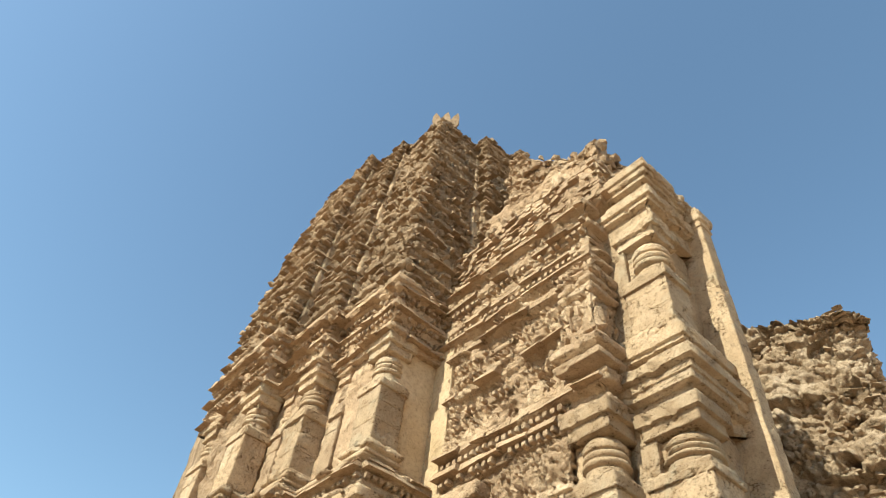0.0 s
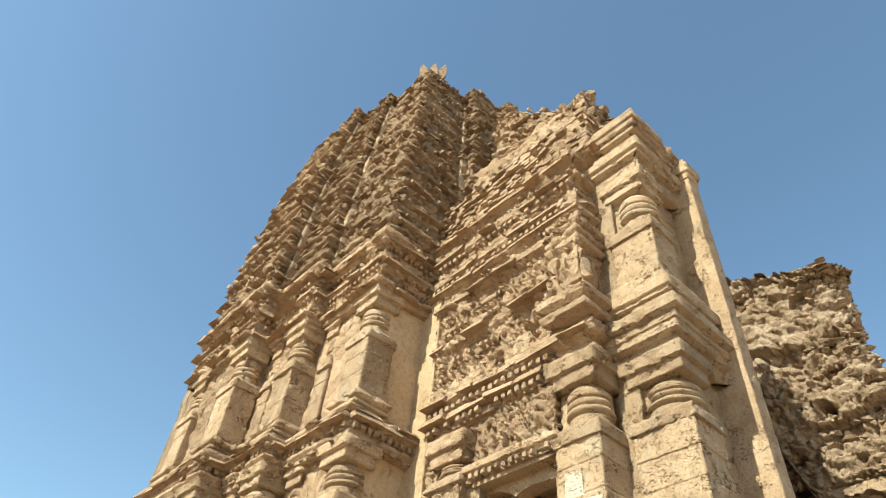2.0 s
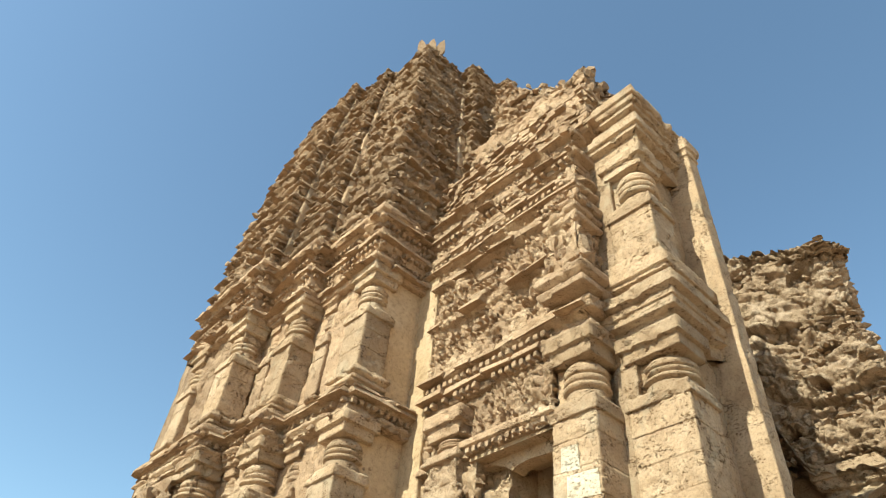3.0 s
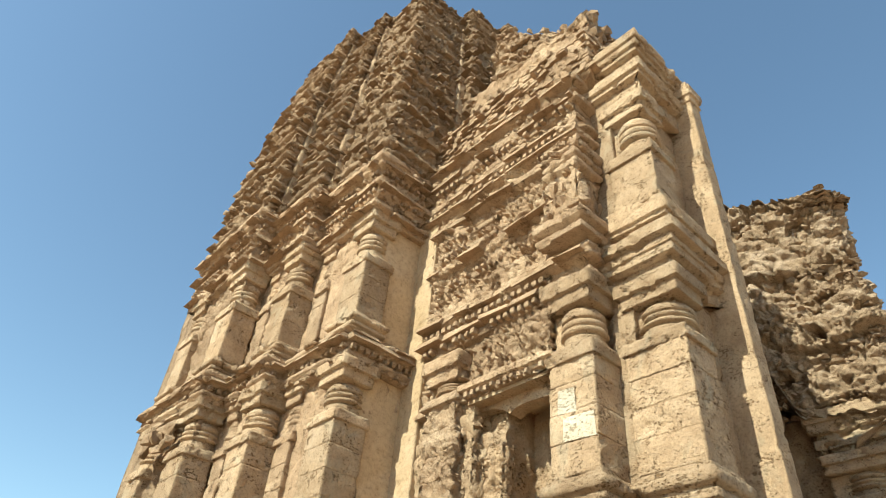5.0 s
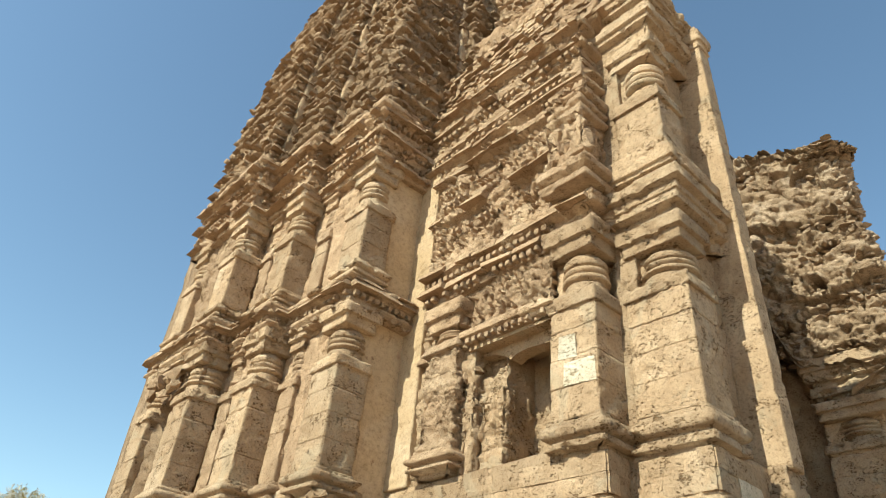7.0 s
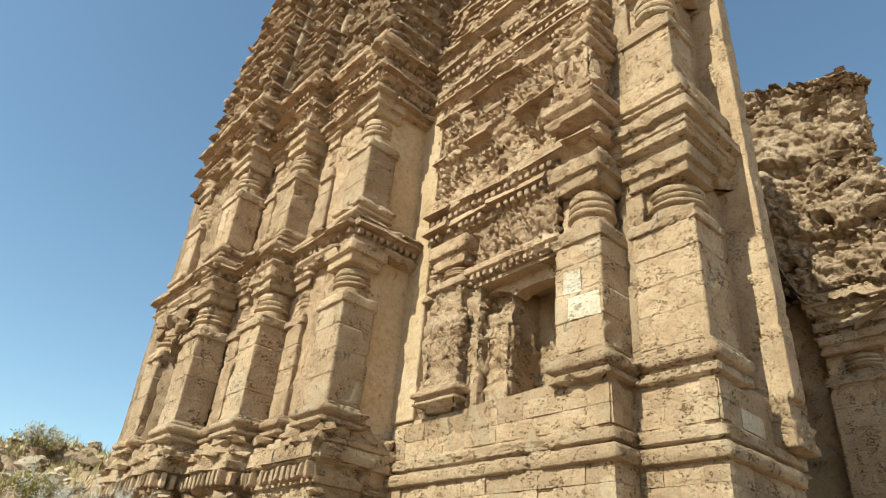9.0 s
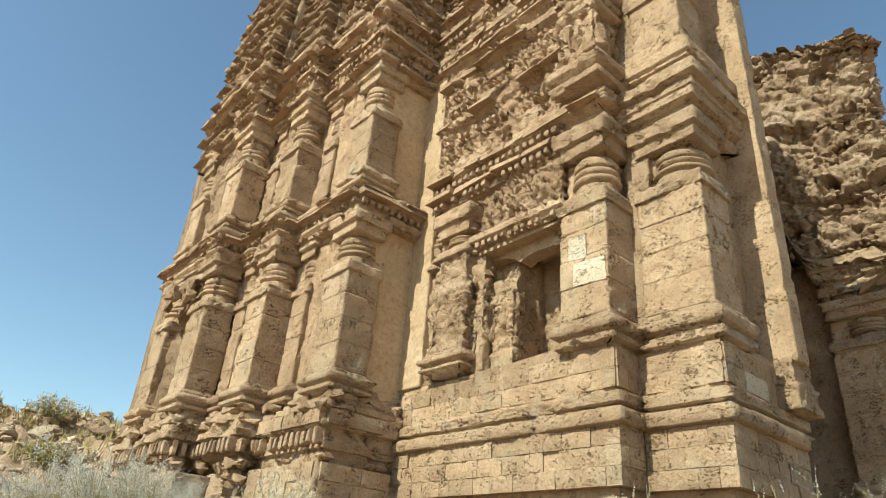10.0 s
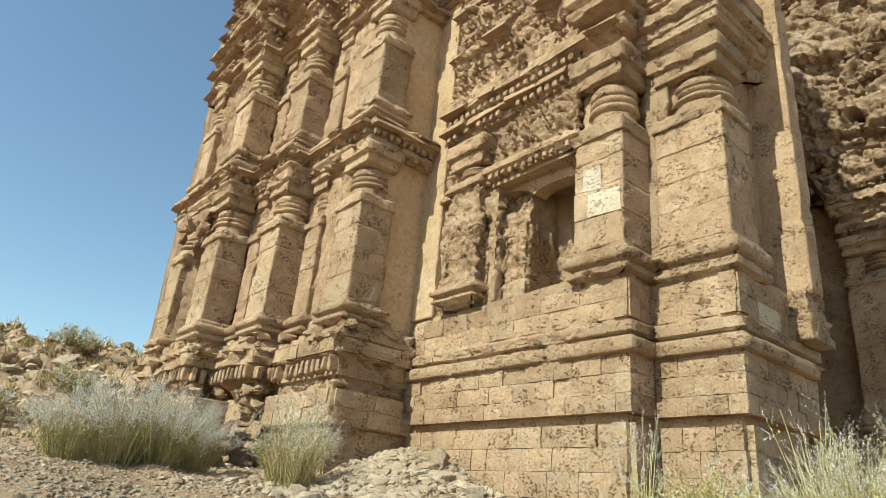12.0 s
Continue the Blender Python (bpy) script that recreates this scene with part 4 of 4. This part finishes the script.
drawn_in(sweep("tower_back", [(8.5, Y0), (9.86, Y0), (9.86, 12.15), (X1, 12.15), (X1, 10.85), (X2, 10.85), (X2, YC)], levels(0.8, 13.8, 0.25), lambda s, z, p: 0.05 * fbm(p, 2, 3, 240), TOWER, temple, res=0.2, thick=0.9, label="plain rear walls of the tower"))
turn = np.linspace(0, 2 * math.pi, 60, endpoint=False)
grid_object("tower_core", np.stack([np.stack([AXIS[0] + r * 2.75 * np.cos(turn), AXIS[1] + r * 2.75 * np.sin(turn), 13.75 + 0.3 * (1 - r) + 0.12 * np.sin(7 * turn) * r], -1) for r in np.linspace(1.0, 0.02, 16)]), True, TOWER, temple, "broken core on top of the tower")

# porch: wall with the shrine door at the back, floor, far wall
sweep("porch_back_wall", [(5.4, 4.7), (9.9, 4.7)], levels(0.8, 8.8, 0.12), lambda s, z, p: wear(p, 0.02, 250), STONE, temple, res=0.12, thick=0.3, label="dark wall at the back of the porch")


# added slab, mostly hidden, that blocks sky light to darken the porch
moulded("porch_ceiling", 5.62, 9.5, 3.4, 4.9, 5.95, 6.2, None, STONE, temple, res=0.15, zres=0.1, seed=255, label="added slab that keeps sky light out of the porch")


# ---- ruined side of the porch ----
ruin = tagged(new("ruined_wall"), "broken rubble-cored wall fragment with a pilaster below", "wall")


def broken(s, z, p):
    w = 0.25 * fbm(p, 0.9, 3, 260)
    f1, f2, own = cells((s + w) * 2.6, (z + w) * 4.4, 262)
    g1, g2, small = cells((s - w) * 7.5, (z + w) * 12.0, 268)
    hole = -0.45 * step(0.42, 0.24, f1 + 0.1 * fbm(p, 5, 2, 269)) * (own > 0.9)
    slab = 0.13 * (own - 0.5) - 0.03 * (f2 - f1 < 0.05)
    bits = 0.07 * (small - 0.5) - 0.03 * (g2 - g1 < 0.08)
    ledge = 0.1 * np.sign(np.sin(z * 5.2 + 2.0 * fbm(p, 0.8, 2, 258))) * step(0.0, 0.4, fbm(p, 0.9, 2, 257))
    return 0.2 * fbm(p, 0.6, 3, 263) + slab + bits + ledge + 0.05 * fbm(p, 8, 4, 265, 0.65) - 0.05 * (fbm(p, 6, 3, 256) < -0.45) + hole


def ruin_edge(s, z, p):
    top = 9.5 + 0.42 * np.clip(p[1] - 1.95, 0, 1.6) + 0.16 * fbm(p, 1.6, 4, 266) + 0.08 * (lumps(s, 0 * z, 3.0, 259) - 0.5) - 0.5 * step(9.5, 10.4, p[0])
    low_ = 5.9 + 0.2 * fbm(p, 1.6, 3, 267) + 1.0 * step(3.05, 3.5, p[1])
    return -np.maximum(0, z - top) + np.maximum(0, low_ - z)


sweep("rubble_core", [(9.3, 5.6), (9.33, 1.86), (9.52, 1.74), (9.95, 1.98), (10.7, 2.6), (11.4, 5.6)], levels(5.6, 10.8, 0.024), broken, RUBBLE, ruin, res=0.026, thick=0.8, label="exposed rough rubble masonry", lift=ruin_edge)
g_rows = relief_rows(6.0, 9.9, 620, 0.075, 0.1, 0.08, 0.42)
chunks("core_stone", ruin, [((9.34, 4.2), (9.36, 1.86)), ((9.36, 1.86), (9.55, 1.75)), ((9.55, 1.75), (9.95, 1.98))], [(z, t, w, -0.12, d, l, s) for z, t, w, _, d, l, s in g_rows], RUBBLE, 621, "broken stones of the wall core", top=9.7)
sweep("lower_wall", [(9.75, 5.6), (9.75, 2.1), (11.2, 2.1)], levels(0.6, 6.2, 0.06), lambda s, z, p: wear(p, 0.02, 270), STONE, ruin, res=0.06, thick=0.4, label="shaded ashlar wall under the rubble")
pilaster(ruin, 9.4, 9.9, 2.2, 3.05, (2.8, 3.1, 4.75, 5.2, 5.45), "shaded pilaster with stacked capital slabs", seed=271)
moulded("bracket_slabs", 9.42, 9.95, 2.05, 3.1, 5.42, 6.1, [(5.42, -0.08), (5.56, -0.02), (5.7, -0.06), (5.78, 0.02), (5.92, 0.05)], STONE, ruin, seed=272, amount=0.02, label="stepped bracket slabs")

# ---- loose stones ----
def rock_mesh(seed):
    pts, fs = hull_shape(900 + seed, 16)
    me = bpy.data.meshes.new("rock")
    me.from_pydata((pts * [1, 1, 1]).tolist(), [], fs)
    me.materials.append(ROCK)
    me.update()
    return me


ROCKS = [rock_mesh(k) for k in range(9)]
ROCKS_DARK = []
for me in ROCKS[:5]:
    dm = me.copy()
    dm.materials[0] = RUBBLE
    ROCKS_DARK.append(dm)
rrng = random.Random(8)


def ground_at(x, y):
    return float(ground_height(np.array([float(x)]), np.array([float(y)]))[0])


def rock(x, y, size, label="angular pale loose stone on dry earth", dark=False, flat=0.65, sink=0.2):
    ob = new("rock", rrng.choice(ROCKS_DARK if dark else ROCKS))
    sx, sy = size * rrng.uniform(0.75, 1.3), size * rrng.uniform(0.75, 1.2)
    sz = size * flat * rrng.uniform(0.75, 1.2)
    ob.matrix_basis = Matrix.Translation((x, y, ground_at(x, y) + sz * (0.38 - sink))) @ Euler((rrng.uniform(-0.25, 0.25), rrng.uniform(-0.25, 0.25), rrng.uniform(0, 6.28))).to_matrix().to_4x4() @ Matrix.Diagonal((sx, sy, sz, 1))
    return tagged(ob, label, "rock", "loose stones")


for _ in range(70):   # spill at the foot of the porch wall
    a, d = radians(rrng.uniform(27, 43)), rrng.uniform(4.0, 6.0)
    x, y = d * math.sin(a), d * math.cos(a)
    if x < 3.95 and not (x > 3.2 and y > 5.5):
        rock(x, y, rrng.choice((0.06, 0.08, 0.1, 0.13, 0.18)), dark=rrng.random() < 0.25)
for x, y, s in ((2.62, 4.75, 0.22), (3.75, 4.45, 0.2), (3.85, 4.2, 0.24), (3.6, 4.85, 0.2), (3.95, 4.75, 0.26), (3.3, 4.7, 0.16)):
    rock(x, y, s, "large pale broken stone in the rubble spill")
for _ in range(60):   # flat stony ground before the tower
    a, d = radians(rrng.uniform(3, 30)), rrng.uniform(4.0, 7.2)
    x, y = d * math.sin(a), d * math.cos(a)
    if x < 2.5:
        rock(x, y, rrng.uniform(0.04, 0.12), dark=rrng.random() < 0.5, flat=0.45, sink=0.28)
for _ in range(190):  # rubble slope
    x, y = rrng.uniform(-0.8, 4.6), rrng.uniform(9.3, 15.5)
    if x < 2.3 + 0.35 * max(0, y - 10.2):
        rock(x, y, rrng.choice((0.15, 0.2, 0.25, 0.3, 0.4)), "weathered block on the rubble slope", dark=rrng.random() < 0.3, flat=0.6)

# broken blocks fallen from the tower's foot
for x, y, w, h, turn in ((2.5, 7.35, 0.5, 0.42, 8), (2.35, 6.95, 0.42, 0.3, -12), (2.62, 7.0, 0.38, 0.62, 5), (2.05, 7.9, 0.5, 0.35, 20)):
    ob = moulded("fallen_block", x - w / 2, x + w / 2, y - w / 2, y + w / 2, ground_at(x, y) - 0.08, ground_at(x, y) + h, None, STONE, None, amount=0.03, seed=300 + turn)
    tagged(ob, "broken squared stone block at the tower foot", "stone block", "fallen blocks")


def scatter_stuff(name, n, place, size, material, label, category, seed):
    """Countless small stones in one mesh."""
    g = np.random.RandomState(seed)
    verts, faces = [], []
    base = [np.array([v.co[:] for v in me.vertices]) for me in ROCKS[:4]]
    polys = [[tuple(p.vertices) for p in me.polygons] for me in ROCKS[:4]]
    spots = np.array([place(g) for _ in range(n)])
    heights = ground_height(spots[:, 0], spots[:, 1])
    for (x, y), gz in zip(spots, heights):
        k = g.randint(4)
        s = size * g.uniform(0.4, 1.4)
        a = g.uniform(0, 6.28)
        c, t = math.cos(a), math.sin(a)
        b = base[k] * [s, s * g.uniform(0.6, 1), s * 0.6]
        o = len(verts)
        z = gz + s * 0.1
        verts += [(x + c * q[0] - t * q[1], y + t * q[0] + c * q[1], z + q[2]) for q in b]
        faces += [tuple(o + i for i in f) for f in polys[k]]
    return tagged(mesh_object(name, verts, faces, material), label, category, kind="stuff")


def near_place(g):
    a, d = math.radians(g.uniform(2, 44)), g.uniform(3.8, 7.5)
    return d * math.sin(a), d * math.cos(a)


def spill_place(g):
    while True:
        x, y = g.normal(3.55, 0.5), g.normal(4.7, 0.7)
        if x < 4.12 and not (x > 3.2 and y > 5.5):
            return x, y


def slope_place(g):
    return g.uniform(-1, 4.5), g.uniform(9, 16)


scatter_stuff("gravel", 6500, near_place, 0.03, ROCK, "small pale stones strewn on dry earth", "gravel", 1)
scatter_stuff("rubble_spill", 1500, spill_place, 0.075, ROCK, "pale broken rubble heaped against the plinth", "rubble", 3)
scatter_stuff("slope_gravel", 1500, slope_place, 0.12, ROCK, "broken stones covering the slope", "gravel", 2)


# ---- shrubs ----
def shrub(x, y, width, height, stems, seed, label, leaves=80, spikes=0.5, leaf=0.017, silver=0.0):
    g = np.random.RandomState(seed)
    base = ground_at(x, y) - 0.03
    thing = tagged(new("shrub"), label, "shrub", "grey-green shrubs")
    thing.location = (x, y, base)
    a, rr = g.uniform(0, 2 * math.pi, stems), np.sqrt(g.uniform(0, 1, stems))
    ring_ = np.stack([np.cos(a) * rr, np.sin(a) * rr, 0 * a], -1)
    foot = ring_ * width * 0.22
    tip = ring_ * width * 0.63
    tip[:, 2] = height * g.uniform(0.6, 1.08, stems) * (1 - 0.35 * rr * rr)
    mid = foot * 0.85 + (tip - foot) * 0.5 + [0, 0, height * 0.12] + g.normal(scale=0.02, size=(stems, 3))

    def along(k, t):
        t = t[:, None]
        return (1 - t) ** 2 * foot[k] + 2 * t * (1 - t) * mid[k] + t * t * tip[k]

    def unit(v):
        return v / (np.linalg.norm(v, axis=-1, keepdims=True) + 1e-9)

    def blades(name, c, d, size, material, label_=""):
        d = unit(d)
        side = unit(np.cross(d, g.normal(size=d.shape)))
        s = size[:, None]
        up_ = np.cross(side, d) * s * 0.12
        v = np.stack([c, c + d * s * 0.5 + side * s * 0.2 + up_, c + d * s, c + d * s * 0.5 - side * s * 0.2 + up_], 1).reshape(-1, 3)
        f = np.arange(len(v)).reshape(-1, 4)
        mesh_object(name, v.tolist(), f.tolist(), material, thing, label_)

    ks = np.arange(stems)
    pts = np.stack([along(ks, np.full(stems, t)) for t in np.linspace(0, 1, 7)], 1)
    r = 0.0045 * (1 - 0.7 * np.arange(7) / 6)
    tri = np.stack([np.cos([0, 2.1, 4.2]), np.sin([0, 2.1, 4.2]), [0, 0, 0]], -1)
    v = (pts[:, :, None, :] + r[None, :, None, None] * tri).reshape(-1, 3)
    f = [(k * 21 + i * 3 + m, k * 21 + i * 3 + (m + 1) % 3, k * 21 + i * 3 + 3 + (m + 1) % 3, k * 21 + i * 3 + 3 + m) for k in range(stems) for i in range(6) for m in range(3)]
    mesh_object("stalk", v.tolist(), f, STEM, thing)
    k = np.repeat(ks, leaves)
    t = g.uniform(0.05, 1.0, len(k))
    at, way, big = along(k, t) + g.normal(scale=0.018, size=(len(k), 3)), g.normal(size=(len(k), 3)) + [0, 0, 0.8] + (tip - foot)[k], leaf * g.uniform(0.6, 1.5, len(k))
    grey = (t + g.normal(scale=0.15, size=len(k)) > 0.62) & (g.uniform(size=len(k)) < silver)
    blades("foliage", at[~grey], way[~grey], big[~grey], LEAF)
    if grey.any():
        blades("silver_foliage", at[grey], way[grey], big[grey] * 0.8, SPIKE, "silvery pale leaves")
    k = np.repeat(ks[g.uniform(size=stems) < spikes], 6)
    if len(k):
        t = g.uniform(0.55, 1.0, len(k))
        c = along(k, t)
        d = unit(unit((tip - mid)[k]) + g.normal(scale=0.5, size=(len(k), 3)))
        long_ = g.uniform(0.06, 0.16, len(k))
        m = 16
        q = np.tile(np.linspace(0, 1, m), len(k)) * np.repeat(long_, m)
        dd = np.repeat(d, m, 0)
        blades("flower_head", np.repeat(c, m, 0) + dd * q[:, None], dd + g.normal(scale=0.9, size=dd.shape), leaf * 0.62 * g.uniform(0.7, 1.3, len(dd)), SPIKE, "pale dry flower spikes")
    return thing


pale = "silvery flowering shrub at the tower foot"
for k, (x, y, w, h, n) in enumerate(((1.3, 6.1, 0.75, 0.62, 95), (1.62, 6.0, 0.8, 0.72, 110), (1.98, 6.05, 0.8, 0.7, 110), (2.28, 6.1, 0.6, 0.6, 80))):
    shrub(x, y, w, h, n, 400 + k, pale, spikes=1.0, silver=0.95)
shrub(2.78, 5.2, 0.66, 0.72, 120, 410, "green shrub with pale tips beside the plinth", spikes=0.6, silver=0.4)
shrub(3.72, 2.05, 0.75, 0.46, 130, 411, "low green shrub before the corner pier", spikes=0.25)
shrub(3.85, 2.6, 0.3, 0.78, 18, 412, "thin sparse twig shrub before the corner pier", leaves=12, spikes=0.7)
shrub(3.6, 1.3, 0.75, 0.62, 120, 413, "tall silvery shrub with pale flower spikes", spikes=0.8, silver=0.35, leaf=0.0115, leaves=120)
shrub(3.75, 1.5, 0.5, 0.85, 26, 415, "sparse tall twigs with pale flower heads", leaves=14, spikes=0.8)
shrub(3.55, 0.9, 0.8, 0.75, 100, 414, "tall silvery shrub with pale flower spikes", spikes=0.8, silver=0.35, leaf=0.0115, leaves=120)
for k, (x, y, w, h) in enumerate(((2.5, 13.6, 0.85, 0.5), (0.5, 13.3, 0.7, 0.35), (-0.1, 11.2, 0.6, 0.3), (1.0, 10.6, 0.8, 0.4), (2.2, 11.4, 0.6, 0.4), (0.2, 9.9, 0.7, 0.4))):
    shrub(x, y, w, h, 70, 420 + k, "dry tufted bush on the rubble slope", leaves=22, spikes=0.3, leaf=0.05)

# ---- dry grass ----
def grass(n, seed):
    g = np.random.RandomState(seed)
    clump = np.stack([g.uniform(-1, 4.4, n // 14), g.uniform(9.2, 15.5, n // 14)], -1)
    at = np.repeat(clump, 14, 0) + g.normal(scale=0.07, size=(len(clump) * 14, 2))
    z = ground_height(at[:, 0], at[:, 1])
    h, a = g.uniform(0.08, 0.24, len(at)), g.uniform(0, 6.28, len(at))
    lean = g.normal(scale=0.06, size=(len(at), 2))
    w = 0.012
    v = np.stack([np.c_[at[:, 0] - w * np.cos(a), at[:, 1] - w * np.sin(a), z - 0.02], np.c_[at[:, 0] + w * np.cos(a), at[:, 1] + w * np.sin(a), z - 0.02], np.c_[at + lean, z + h]], 1).reshape(-1, 3)
    return tagged(mesh_object("dry_grass", v.tolist(), np.arange(len(v)).reshape(-1, 3).tolist(), GRASS), "yellow-green dry grass tufts between stones", "grass", kind="stuff")


GRASS = leaf_material("dry_grass_blade", (0.26, 0.21, 0.08), (0.46, 0.38, 0.19))
grass(4500, 77)

# ---- broken stones on the tower's tip ----
def shard(x, y, z0, height, wide, turn_, lean):
    """A thin upright leaf of stone, broad at the middle and pointed."""
    bm = bmesh.new()
    outline = ((-0.34, 0), (-0.5, 0.35), (-0.32, 0.75), (0, 1), (0.3, 0.7), (0.48, 0.3), (0.34, 0))
    flat_ = bm.faces.new([bm.verts.new((u * wide, -0.03, v * height)) for u, v in outline])
    made = bmesh.ops.extrude_face_region(bm, geom=[flat_])
    for v in [q for q in made["geom"] if isinstance(q, bmesh.types.BMVert)]:
        v.co.y = 0.03
    bmesh.ops.recalc_face_normals(bm, faces=bm.faces)
    bmesh.ops.transform(bm, matrix=pose(x, y, z0, 0, lean, turn_), verts=bm.verts)
    me = bpy.data.meshes.new("tip_stone")
    bm.to_mesh(me)
    bm.free()
    me.materials.append(TOWER)
    ob = new("tip_stone", me)
    ob.parent = temple
    ob["label"] = "upright stone shard on the broken tip"


for dx, dy, h, lean in ((0.0, 0.14, 0.52, -8), (0.13, 0.03, 0.6, 2), (0.27, -0.06, 0.62, 8)):
    shard(X1 + 0.52 + dx, Y0 + 0.56 + dy, 14.45, h, 0.22, -40, lean)
